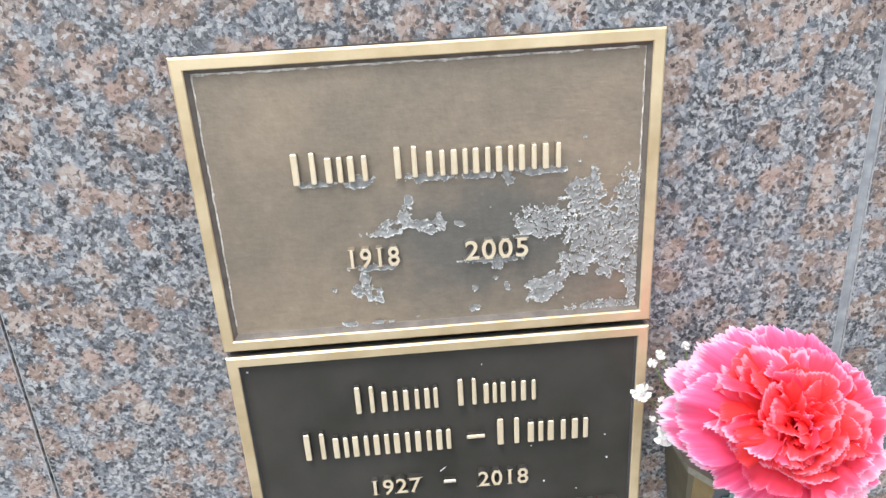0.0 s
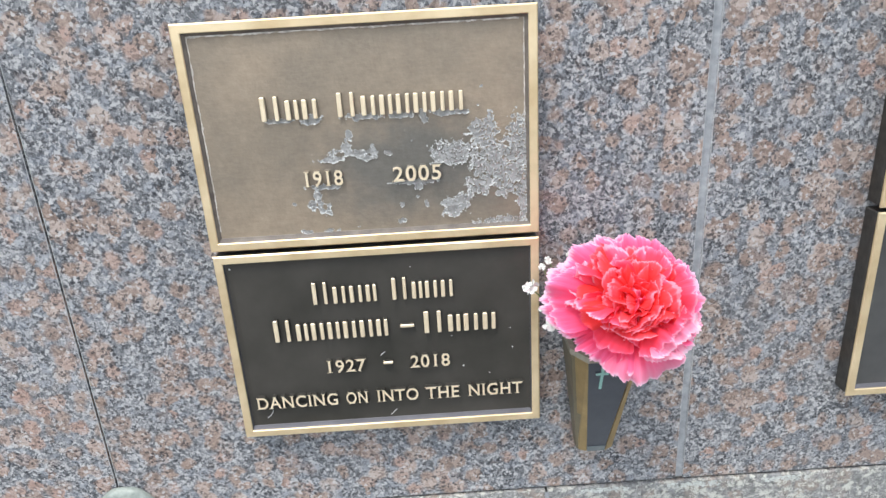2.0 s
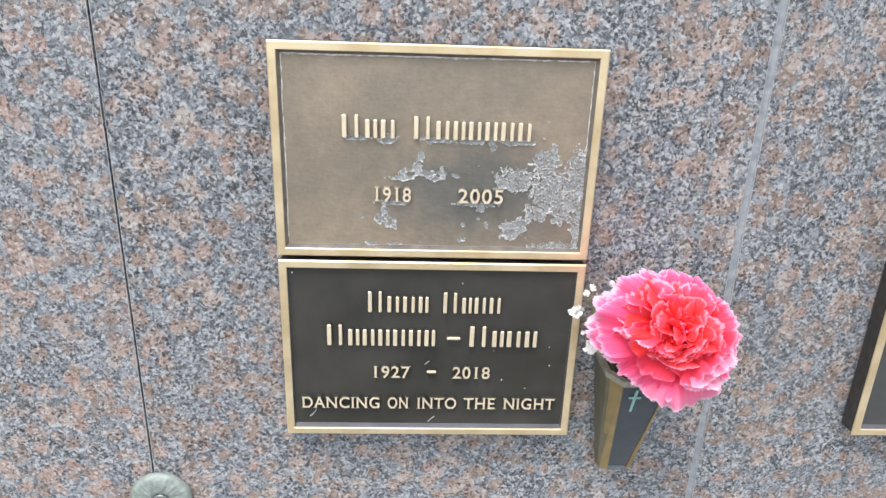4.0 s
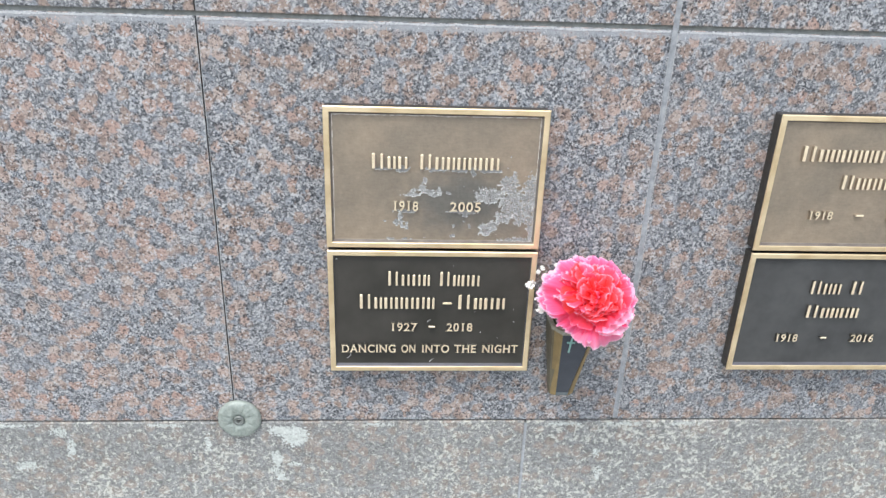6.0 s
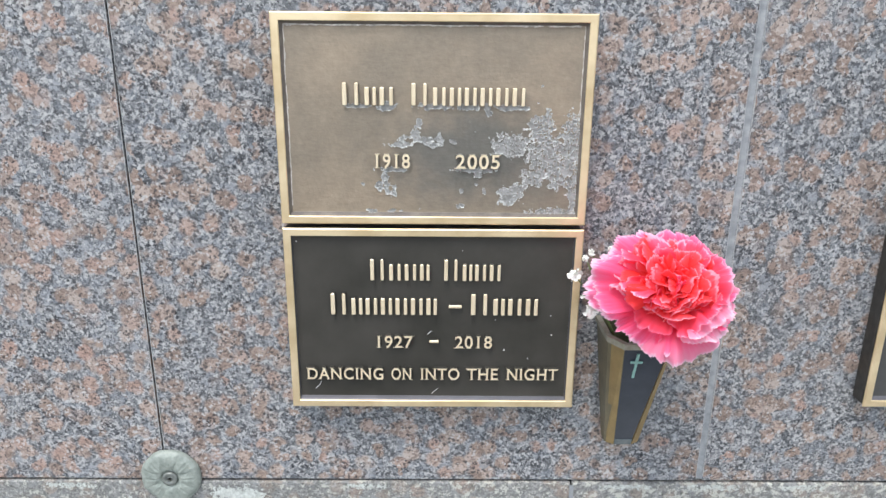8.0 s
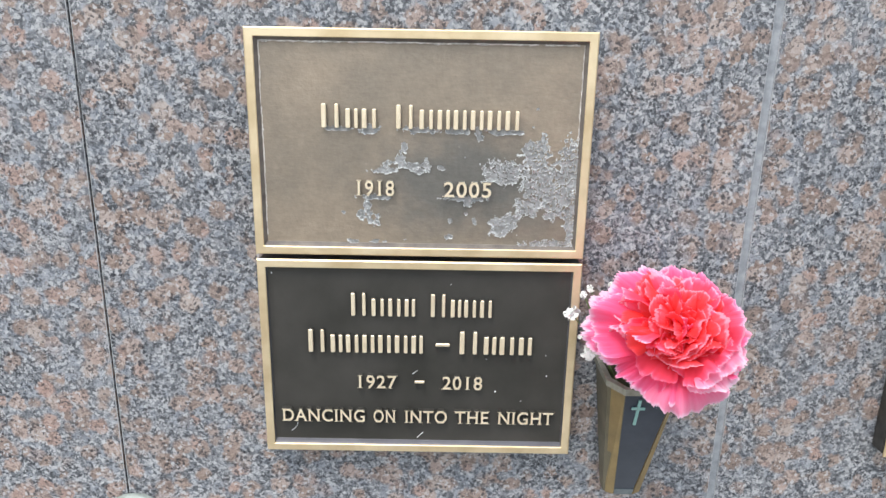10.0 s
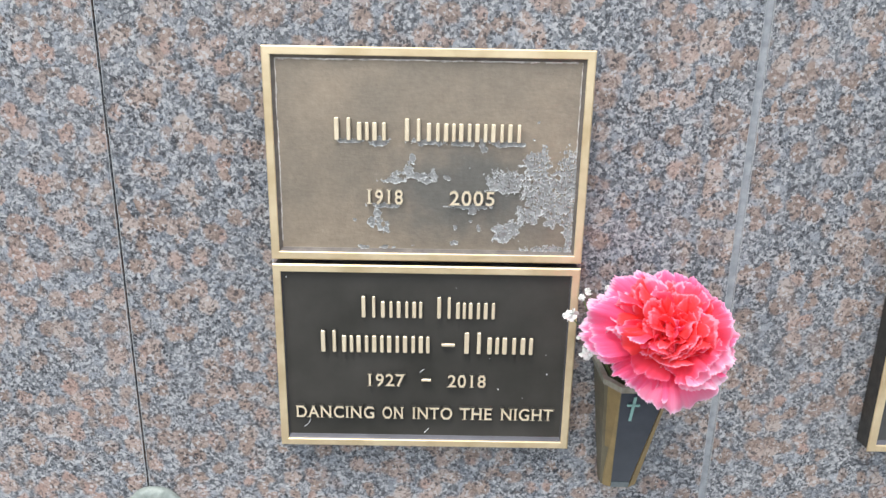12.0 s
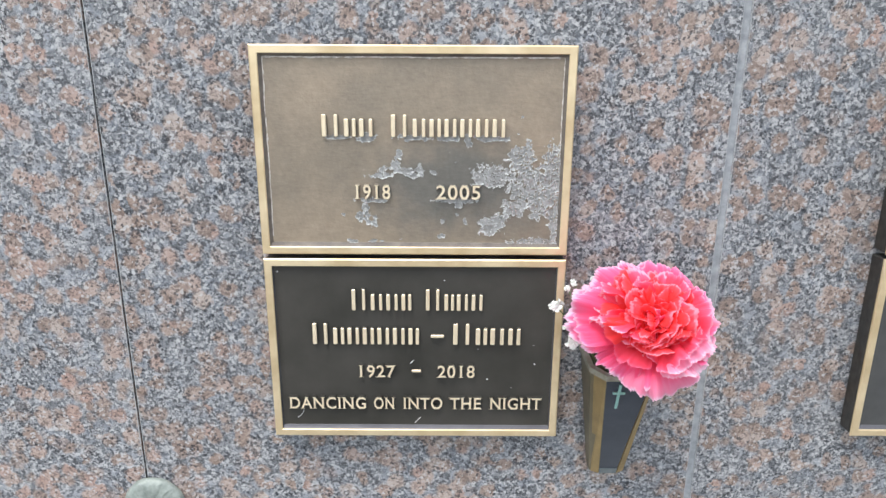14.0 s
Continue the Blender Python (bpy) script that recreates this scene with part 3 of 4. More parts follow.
def ragged(name, lobes, holes, parent, seed, step, rough, gaps, y, material, label, x0, x1, z0, z1, crinkle=1.0):
    """A thin crinkled skin with a ragged outline on an upright face."""
    nx, nz = int((x1 - x0) / step) + 2, int((z1 - z0) / step) + 2
    bm = bmesh.new()
    grid, margin = {}, {}

    def inside(x, z):
        f = max(1 - math.hypot((x - a) / c, (z - b) / d) for a, b, c, d in lobes)
        for a, b, c, d in holes:
            f = min(f, math.hypot((x - a) / c, (z - b) / d) - 1)
        n = noise.fractal(Vector((x * 420 + seed, z * 420, seed * 1.7)), 0.9, 2.1, 4)
        worm = abs(noise.noise(Vector((x * 620 + 3, z * 520, seed + 2.5)))) + 0.22 * abs(noise.noise(Vector((x * 1500, z * 1500, seed))))
        f += rough * n - 0.08
        return f if gaps == 0 else min(f, 2.2 * (worm - gaps))

    def vert(i, k):
        if (i, k) not in grid:
            x, z = x0 + i * step, z0 + k * step
            crease = crinkle * (abs(noise.noise(Vector((x * 520, z * 430, seed)))) * 0.0016 + abs(noise.noise(Vector((x * 1500, z * 1500, seed + 9)))) * 0.0005)
            crease += crinkle * 0.0008 * max(0.0, 1 - max(inside(x, z), 0.0) / 0.22)
            jx = noise.noise(Vector((x * 2100, z * 2100, 3.3))) * step * 0.7
            jz = noise.noise(Vector((x * 2100, z * 2100, 8.3))) * step * 0.7
            grid[i, k] = bm.verts.new((x + jx, y - crease, z + jz))
            margin[grid[i, k]] = min(max(inside(x, z) / 0.30, 0.0), 1.0)
        return grid[i, k]

    for i in range(nx - 1):
        for k in range(nz - 1):
            if inside(x0 + (i + 0.5) * step, z0 + (k + 0.5) * step) > 0:
                bm.faces.new((vert(i, k), vert(i + 1, k), vert(i + 1, k + 1), vert(i, k + 1)))
    rim = bm.loops.layers.uv.new("rim")
    for f in bm.faces:
        for lp in f.loops:
            lp[rim].uv = (margin[lp.vert], 0.0)
    return part(name, bm, material, parent, label, smooth=True)


def up(x, z, rx, rz):
    return (x / 1000, z / 1000 - Z_UP, rx / 1000, rz / 1000)


flakes([up(38, 306, 10, 6), up(52, 315, 7, 6), up(56, 302, 12, 10), up(68, 308, 7, 15), up(70, 288, 4, 16), up(62, 293, 9, 8), up(50, 291, 7, 6),
        up(60, 273, 13, 2.2), up(55, 320, 2, 5)], [up(59, 281, 5, 4.5), up(70, 326, 3, 4)], upper, 2, step=0.00030, gaps=0.125)
flakes([up(38, 281, 7, 4.5), up(42, 284, 4, 4)], [], upper, 5, gaps=0.07)
flakes([up(-16, 306.5, 6.5, 1.5), up(-14, 309, 4, 2.4), up(-9, 311, 2.2, 4), up(-7, 317, 1.6, 3), up(-4, 309, 5, 1.8), up(-1, 306.5, 4, 1.6), up(3, 309.5, 1.8, 3)], [up(-13, 308.6, 1.8, 1.0), up(-3.5, 312, 2, 1.5)], upper, 7, step=0.00028, gaps=0.05)
flakes([up(-27, 285.5, 2.6, 3), up(-22, 284, 3.4, 3.6), up(-24, 290, 1.7, 4.6)], [up(-21.6, 284.6, 1.2, 1.1)], upper, 11, step=0.00028, gaps=0.05)
for k, lobe in enumerate([(-31, 273, 4, 1.4), (-21, 273, 5, 1.3), (-7, 274, 1.6, 0.8), (14, 283, 1.2, 2), (21, 287, 1.6, 1), (25, 284, 1.2, 2), (13, 276, 2, 1.6),
                          (52, 335, 0.9, 0.9), (50, 327, 0.9, 0.9), (9, 308, 1.8, 1.4), (20, 313, 0.9, 1), (-35, 287, 1.6, 1), (28, 308, 1, 1)]):
    flakes([up(lobe[0], lobe[1], lobe[2] * 0.8, lobe[3] * 0.8)], [], upper, 20 + k, step=0.00022, rough=0.85)
# slivers hanging under the raised writing
for k, (a, b, z, h) in enumerate([(-43, -30, 325.2, 1.2), (-28, -18, 325, 2.2), (-8, 8, 325, 1.8), (9, 24, 324.6, 1.5), (24, 28, 323.6, 3.6), (28, 44, 324.8, 1.6),
                                  (-28, -13, 294, 1.3), (11, 32, 294, 1.2), (20, 24, 292.5, 2.4)]):
    flakes([up((a + b) / 2, z, (b - a) / 2, h)], [], upper, 50 + k, step=0.00035, rough=0.6)
# crust along the inner edge of the border
def crust(x0, z0, x1, z1, size, seed):
    """A crumpled ridge where the lacquer has drawn back from the border."""
    rg = random.Random(seed)
    a, b = Vector((x0, 0, z0)), Vector((x1, 0, z1))
    side = Vector((-(z1 - z0), 0, x1 - x0)).normalized()
    bm = bmesh.new()
    n = int((b - a).length / 0.0005)
    rings = []
    for k in range(n + 1):
        wave = 0.00045 * noise.noise(Vector((k * 0.035, seed, 0))) + 0.00030 * noise.noise(Vector((k * 0.21, seed, 4)))
        c = a.lerp(b, k / n) + side * wave
        r = size * max(0.12, 0.85 + 1.1 * noise.noise(Vector((k * 0.10, seed, 9))) + rg.uniform(-0.3, 0.3))
        rings.append([bm.verts.new(c + side * (r * s) + Vector((0, -PLATE_D + SINK + 0.0001 - r * h, 0))) for s, h in ((-1.0, 0.0), (-0.5, 0.7), (0.4, 0.9), (1.0, 0.0))])
    for lo, hi in zip(rings, rings[1:]):
        for k in range(3):
            bm.faces.new((lo[k], hi[k], hi[k + 1], lo[k + 1]))
    part("crust", bm, CRUST, upper, "crumpled pale lacquer edge", smooth=True)


IN = EDGE + 0.0017
crust(-PLATE_W / 2 + IN, PLATE_H - IN, PLATE_W / 2 - IN - 0.002, PLATE_H - IN, 0.00042, 3)
crust(-PLATE_W / 2 + IN, EDGE + 0.005, -PLATE_W / 2 + IN, PLATE_H - IN, 0.00030, 5)
crust(-PLATE_W / 2 + IN - 0.0009, EDGE + 0.003, -PLATE_W / 2 + IN - 0.0009, PLATE_H - IN, 0.00026, 6)
crust(PLATE_W / 2 - IN, 0.045, PLATE_W / 2 - IN, PLATE_H - IN, 0.00026, 7)


# pale scratches and chips on the dark plaque
for pts in (((-64, 172.5), (-62.5, 173.5), (-61.2, 175.2), (-60.6, 177)), ((-0.5, 169.5), (0.8, 171), (2.6, 172.6)), ((-3, 205), (-1.6, 206.2), (-0.6, 207))):
    bm = bmesh.new()
    tube(bm, [(x / 1000, -PLATE_D + SINK + 0.0001, z / 1000 - Z_LOW) for x, z in pts], 0.00022, 0.00012, 5)
    part("scratch", bm, CHALK, lower, "pale hairline scratch")
for k, (x, z) in enumerate(((33, 213.5), (38, 196), (51, 191), (-70, 256.5), (15, 252), (63, 205), (62, 216))):
    bm = bmesh.new()
    bmesh.ops.create_icosphere(bm, subdivisions=1, radius=0.00045 if k % 2 else 0.0003)
    bm.transform(Matrix.Translation((x / 1000, -PLATE_D + SINK + 0.0001, z / 1000 - Z_LOW)))
    part("paint_speck", bm, CHALK, lower, "tiny pale speck")


# ---- rosette fixing at the corner of four panels ----
def rosette(x, z):
    ob = thing("rosette_fixing", (x, 0.0, z), "grey-green weathered bronze rosette screwed over the panel joint", "rosette")
    bm = bmesh.new()
    R, n = 0.0175, 160
    rows = []
    for r, y in ((1.0, -0.0008), (1.0, -0.0022), (0.97, -0.0033), (0.93, -0.0038), (0.88, -0.0041), (0.82, -0.0043), (0.76, -0.0045), (0.70, -0.0046), (0.64, -0.0047), (0.58, -0.0048), (0.52, -0.0049), (0.44, -0.0049), (0.36, -0.0047), (0.31, -0.0043), (0.285, -0.0034), (0.2, -0.0034)):
        ring = []
        for k in range(n):
            a = 2 * math.pi * k / n
            # two layers of shallow leaves, the outer ones showing between the inner
            rise = 0.0
            for start, length, shift, wide in ((0.40, 0.52, 0.0, 0.40), (0.58, 0.40, math.pi / 8, 0.36)):
                along = (r - start) / length
                if 0 < along < 1:
                    off = abs((a + shift + math.pi / 8) % (math.pi / 4) - math.pi / 8)
                    half = wide * math.sin(math.pi * along ** 0.8) ** 0.7
                    if off < half:
                        rise = max(rise, 0.00095 * math.sqrt(1 - (off / half) ** 2) * (1 - 0.3 * shift) - 0.00026 * (off < 0.04))
            wear = 0.00030 * noise.noise(Vector((3 * r * math.cos(a), 3 * r * math.sin(a), 2.0)))
            rr = R * r * (1 + (0.010 * math.cos(8 * a + math.pi) if r > 0.9 else 0))
            ring.append(bm.verts.new((rr * math.cos(a), y - rise + wear, rr * math.sin(a))))
        rows.append(ring)
    for a, b in zip(rows, rows[1:]):
        for k in range(n):
            bm.faces.new((a[k], b[k], b[(k + 1) % n], a[(k + 1) % n]))
    bm.faces.new(rows[-1])
    disc = part("petalled_disc", bm, ROSE, ob, smooth=True)
    bm = bmesh.new()
    rows = []
    for r, y in ((0.0045, -0.0030), (0.0045, -0.0047), (0.0039, -0.0053), (0.0028, -0.0053), (0.0023, -0.0046), (0.0011, -0.0048)):
        rows.append([bm.verts.new((r * math.cos(2 * math.pi * k / 32), y, r * math.sin(2 * math.pi * k / 32))) for k in range(32)])
    for a, b in zip(rows, rows[1:]):
        for k in range(32):
            bm.faces.new((a[k], b[k], b[(k + 1) % 32], a[(k + 1) % 32]))
    bm.faces.new(rows[-1])
    part("screw", bm, SCREW, disc, "dark screw head", smooth=True)
    return ob


rosette(-0.1542, 0.1090)

# ---- vase ----
VX, V_TOP, V_BOT = 0.1072, 0.2125, 0.1385
vase = thing("flower_vase", (VX, 0.0, V_BOT), "small faceted bronze vase fixed to the granite, holding a carnation", "vase")


def outline(w, d, inset=0.0, front=0.60):
    w, e = w - inset, d - inset
    return [(-w, -0.0012), (-w, -0.74 * e), (-front * w, -e), (front * w, -e), (w, -0.74 * e), (w, -0.0012)]


V_H = V_TOP - V_BOT
TOP_W, TOP_D, LOW_W, LOW_D = 0.0176, 0.0385, 0.0098, 0.0115
top, low = outline(TOP_W, TOP_D, 0.0, 0.64), outline(LOW_W, LOW_D, 0.0, 0.47)


def facet(bm, k, a=0.0, b=1.0, out=0.0, h0=0.0, h1=1.0):
    """One facet of the vase between outline corners k and k + 1, from share a to share b of its width, as a thin plate."""
    quad = []
    for h, s in ((h0, a), (h0, b), (h1, b), (h1, a)):
        p = [Vector((*Vector(low[j]).lerp(Vector(top[j]), h), h * V_H)) for j in (k, k + 1)]
        quad.append(p[0].lerp(p[1], s))
    nrm = (quad[1] - quad[0]).cross(quad[3] - quad[0]).normalized()
    if nrm.y > 0 and abs(nrm.y) > 0.2:
        nrm = -nrm
    front = [bm.verts.new(q + nrm * out) for q in quad]
    rear = [bm.verts.new(q - nrm * 0.0013) for q in quad]
    bm.faces.new(front)
    bm.faces.new(rear[::-1])
    for j in range(4):
        bm.faces.new((front[j], rear[j], rear[(j + 1) % 4], front[(j + 1) % 4]))


for k, mat, lab in ((0, VASE_SIDE, "olive-grey tarnished side"), (1, VASE_SIDE, "olive-grey tarnished side"), (2, VASE_DARK, "blue-black front facet"), (3, VASE_SIDE, "olive-grey tarnished side"), (4, VASE_SIDE, "olive-grey tarnished side")):
    bm = bmesh.new()
    facet(bm, k)
    ob = part("facet", bm, mat, vase, lab)
    if k == 2:
        front = ob
for k, a, b in ((1, 0.22, 0.96), (3, 0.08, 0.85)):
    bm = bmesh.new()
    facet(bm, k, a, b, 0.0004)
    part("edge_strip", bm, VASE_GOLD, vase, "bright worn brass edge")
# added pale strip: the reflection low on the front facet, painted as colour
bm = bmesh.new()
facet(bm, 2, 0.0, 1.0, 0.0004, 0.0, 0.055)
part("foot", bm, VASE_SHEEN, vase, "pale reflection painted low on the front facet")
bm = bmesh.new()
bm.faces.new([bm.verts.new((x, y, 0.0015)) for x, y in low])
part("base", bm, SIDE, vase)
# rim
bm = bmesh.new()
r_out, r_in = outline(TOP_W + 0.0007, TOP_D + 0.0008, 0.0, 0.64), outline(TOP_W + 0.0007, TOP_D + 0.0008, 0.0027, 0.64)
a = [bm.verts.new((x, y, V_H - 0.0026)) for x, y in r_out]
b = [bm.verts.new((x, y, V_H + 0.0004)) for x, y in r_out]
c = [bm.verts.new((x, y, V_H + 0.0004)) for x, y in r_in]
d = [bm.verts.new((x, y, V_H - 0.0030)) for x, y in r_in]
for lo, hi in ((a, b), (b, c), (c, d)):
    for k in range(5):
        bm.faces.new((lo[k], lo[k + 1], hi[k + 1], hi[k]))
part("rim", bm, VASE_RIM, vase, "pale worn rim")
# dark inside
bm = bmesh.new()
i_low = [bm.verts.new((x, y - 0.0005, 0.004)) for x, y in outline(LOW_W, LOW_D, 0.0016, 0.47)]
i_top = [bm.verts.new((x, y - 0.0005, V_H - 0.0012)) for x, y in outline(TOP_W, TOP_D, 0.0016, 0.64)]
for k in range(6):
    bm.faces.new((i_low[k], i_top[k], i_top[(k + 1) % 6], i_low[(k + 1) % 6]))
bm.faces.new(i_low)
part("liner", bm, VASE_IN, vase, "dark green-brown inside")
# cross on the front
bm = bmesh.new()


def on_front(x, h, out):
    y = -(LOW_D + (TOP_D - LOW_D) * h)
    return Vector((x, y - out, h * V_H))


for x0, x1, h0, h1 in ((-0.0044, -0.0031, 0.70, 0.92), (-0.0068, -0.0007, 0.835, 0.855)):
    f = [bm.verts.new(on_front(x, h, 0.0008)) for x, h in ((x0, h0), (x1, h0), (x1, h1), (x0, h1))]
    r = [bm.verts.new(on_front(x, h, -0.0002)) for x, h in ((x0, h0), (x1, h0), (x1, h1), (x0, h1))]
    bm.faces.new(f)
    for j in range(4):
        bm.faces.new((f[j], r[j], r[(j + 1) % 4], f[(j + 1) % 4]))
part("cross", bm, VERDIGRIS, front, "small verdigris green cross")


# ---- carnation ----
F_HEART, F_AXIS = Vector((0.1085, -0.0640, 0.2535)), Vector((-0.26, -0.64, 0.72)).normalized()
F_BASE = F_HEART - 0.029 * F_AXIS
carnation = thing("carnation", F_BASE, "full coral-pink carnation with frilled petals in the vase", "flower")
turn = F_AXIS.to_track_quat("Z", "Y").to_matrix().to_4x4()
# how far the head spreads from its heart towards each side, degrees and metres
SPREAD = ((0, 0.0258), (45, 0.0305), (90, 0.0352), (115, 0.0410), (135, 0.0445), (180, 0.0430), (202, 0.0345), (220, 0.0262), (240, 0.0252), (270, 0.0245), (300, 0.0245), (335, 0.0252), (360, 0.0258))


def spread(azimuth):
    a = azimuth % 360
    for (a0, r0), (a1, r1) in zip(SPREAD, SPREAD[1:]):
        if a <= a1:
            k = (a - a0) / (a1 - a0)
            return r0 + (r1 - r0) * k * k * (3 - 2 * k)
    return SPREAD[0][1]


def petal(rg, azimuth, share, width, material, rise=0.0, droop=0.0, ruffle=0.0022, belly=0.5, swing=0.0, bow=0.0, twist=0.0, fold=0.0, crimp=0.0005):
    """One petal: from the base up and out over the dome, its fan-shaped blade ruffled and toothed along the edge.
    share: how far out its tip lies; rise and droop: metres above or below the dome; belly: how soon it turns outwards; bow: cupped (+) or folded back (-)."""
    bm = bmesh.new()
    uv = bm.loops.layers.uv.new("along")
    nu, nv = 60, 14
    r1 = share * spread(azimuth)
    z1 = 0.0290 - 0.0150 * share ** 2.2 + rise - droop
    p0, p1, p2 = Vector((0.0012, 0.0)), Vector((r1 * belly * (0.35 + 0.35 * share), 0.0295 - 0.006 * share + rise)), Vector((r1, z1))
    ph = [rg.uniform(0, 6.28) for _ in range(4)]
    k1, k2 = rg.uniform(3.4, 6.4), rg.uniform(9.0, 13.0)
    # teeth of uneven width along the rim
    teeth, i = [0.0] * (nu + 1), 0
    while i <= nu:
        w, d = rg.choice((2, 2, 3, 3, 4)), rg.uniform(0.012, 0.036)
        for j in range(w):
            if i + j <= nu:
                teeth[i + j] = -d * abs(2 * j / w - 1)
        i += w
    off = rg.uniform(-0.4, 0.4)
    notch = [(rg.uniform(-0.7, 0.7), rg.uniform(0.03, 0.07)) for _ in range(2)]
    pos, share_uv = {}, {}
    for i in range(nu + 1):
        u = -1 + 2 * i / nu
        reach = 1 - 0.07 * u * u - 0.13 * u ** 6 + 0.030 * math.sin(3.3 * u + ph[2])
        for c, d in notch:
            reach -= d * max(0.0, 1 - abs(u - c) / 0.10)
        for j in range(nv + 1):
            v = j / nv
            s = v * reach + (teeth[i] if j == nv else 0.35 * teeth[i] if j == nv - 1 else 0.0)
            c = p0 * (1 - s) ** 2 + p1 * (2 * s * (1 - s)) + p2 * s * s
            t = ((p1 - p0) * (1 - s) + (p2 - p1) * s).normalized()
            nr, nz = -t.y, t.x
            half = 0.5 * width * (0.10 + 0.90 * min(1.0, 1.15 * s) ** 1.15)
            rip = ruffle * (s ** 2.6 * math.sin(k1 * u + ph[0]) + 0.42 * s ** 5 * math.sin(k2 * u + ph[1]) + 0.20 * s ** 8 * math.sin(21 * u + ph[3])) + crimp * s * s * math.sin(15 * u + 1.4 * math.sin(3 * u + ph[2]) + ph[3])
            cup = bow * u * u * s + fold * (math.sqrt((u - off) ** 2 + 0.006) - 0.5) * s ** 1.4
            around = half * u / max(r1, 0.012)
            # the blade wraps round the head
            r = c.x + nr * (rip + cup)
            x, y = r * math.cos(around * 0.72) - 0.10 * half * abs(u), half * u * (0.86 + 0.14 * math.cos(around)) + swing * s * s
            pos[i, j] = bm.verts.new((x, y, c.y + nz * (rip + cup)))
            share_uv[pos[i, j]] = ((u + 1) / 2, min(1.0, v * 0.805 + (0.12 if j == nv else 0)))
    for i in range(nu):
        for j in range(nv):
            f = bm.faces.new((pos[i, j], pos[i + 1, j], pos[i + 1, j + 1], pos[i, j + 1]))
            for lp in f.loops:
                lp[uv].uv = share_uv[lp.vert]
    if twist:
        mid = Vector((0.55 * r1, 0.0, 0.75 * z1))
        bm.transform(Matrix.Translation(mid) @ Matrix.Rotation(twist, 4, Vector((r1, 0.0, 0.6 * z1)).normalized()) @ Matrix.Translation(-mid))
    bm.transform(turn @ Matrix.Rotation(radians(azimuth), 4, "Z"))
    return part("petal", bm, material, carnation, smooth=True)


rng = random.Random(31)
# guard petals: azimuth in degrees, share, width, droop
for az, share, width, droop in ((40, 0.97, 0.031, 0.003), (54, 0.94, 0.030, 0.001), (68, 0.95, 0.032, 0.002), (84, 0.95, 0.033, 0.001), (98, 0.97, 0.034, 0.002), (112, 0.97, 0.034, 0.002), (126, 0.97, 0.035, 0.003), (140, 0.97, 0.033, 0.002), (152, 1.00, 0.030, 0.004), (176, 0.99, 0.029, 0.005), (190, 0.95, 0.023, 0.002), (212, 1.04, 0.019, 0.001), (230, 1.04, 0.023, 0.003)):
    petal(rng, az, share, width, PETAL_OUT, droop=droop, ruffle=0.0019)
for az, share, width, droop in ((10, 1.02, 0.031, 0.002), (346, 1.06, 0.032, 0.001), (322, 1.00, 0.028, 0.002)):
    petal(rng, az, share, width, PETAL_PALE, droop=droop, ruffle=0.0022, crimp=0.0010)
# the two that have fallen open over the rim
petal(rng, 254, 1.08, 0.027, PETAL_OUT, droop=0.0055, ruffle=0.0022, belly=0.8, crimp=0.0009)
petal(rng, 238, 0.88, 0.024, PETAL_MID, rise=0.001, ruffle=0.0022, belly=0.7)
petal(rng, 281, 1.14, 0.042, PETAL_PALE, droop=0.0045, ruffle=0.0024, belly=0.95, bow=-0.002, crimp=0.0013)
# crowded petals lying over one another towards the heart
for k in range(50):
    place = (k + 0.5) / 50
    share = 0.93 - 0.66 * place ** 0.85 + rng.uniform(-0.05, 0.05)
    az = (137.5 * k + rng.uniform(-22, 22)) % 360
    left = max(0.0, math.cos(radians(az - 195)))
    low = max(0.0, math.cos(radians(az - 275))) ** 2
    share *= 1 - 0.24 * low * (share > 0.6)
    mat = PETAL_OUT if share > 0.86 else PETAL_MID if share > 0.66 else PETAL_IN
    # upright, tightly ruffled folds on one side; broad open blades on the other
    petal(rng, az, share, (0.0215 + 0.0115 * share) * rng.uniform(0.85, 1.18), mat, rise=rng.uniform(-0.0028, 0.0050) + 0.0030 * left * (share < 0.75), droop=0.003 * low * (share > 0.7),
          ruffle=(0.0034 + 0.0008 * left) * rng.uniform(0.6, 1.35), belly=rng.uniform(0.42, 0.70) - 0.25 * left, swing=rng.uniform(-0.006, 0.006), bow=rng.uniform(-0.002, 0.002), fold=rng.choice((-1, 1)) * rng.uniform(0.004, 0.0105),
          twist=rng.uniform(-0.50, 0.50) + (0.35 * left + rng.uniform(-0.55, 0.55)) * (share < 0.8))
# the heart: small petals rolled round a pale bud
for k in range(6):
    petal(rng, 30 + 60 * k + rng.uniform(-15, 15), 0.17 + 0.012 * k, 0.0135, PETAL_IN, rise=rng.uniform(0.0005, 0.0030), ruffle=0.0014, belly=1.0, bow=0.0035)
for az, share, width, rise in ((20, 0.05, 0.0100, 0.0046), (150, 0.06, 0.0090, 0.0038), (265, 0.08, 0.0090, 0.0060)):
    petal(rng, az, share, width, PETAL_OUT, rise=rise, ruffle=0.0008, belly=0.6, bow=0.0024)
# upright folds standing between the heart and the rim
for az, share, tilt in ((75, 0.50, 1.0), (100, 0.36, -1.1), (118, 0.58, 1.2), (142, 0.42, 0.9), (160, 0.64, 1.1), (176, 0.36, -1.0), (188, 0.70, 1.2), (202, 0.48, 1.1), (222, 0.40, 1.2), (40, 0.44, -0.9)):
    petal(rng, az, share, 0.019, PETAL_MID if share > 0.55 else PETAL_IN, rise=rng.uniform(0.0030, 0.0055), ruffle=0.0030, belly=0.34, twist=tilt, fold=0.005)
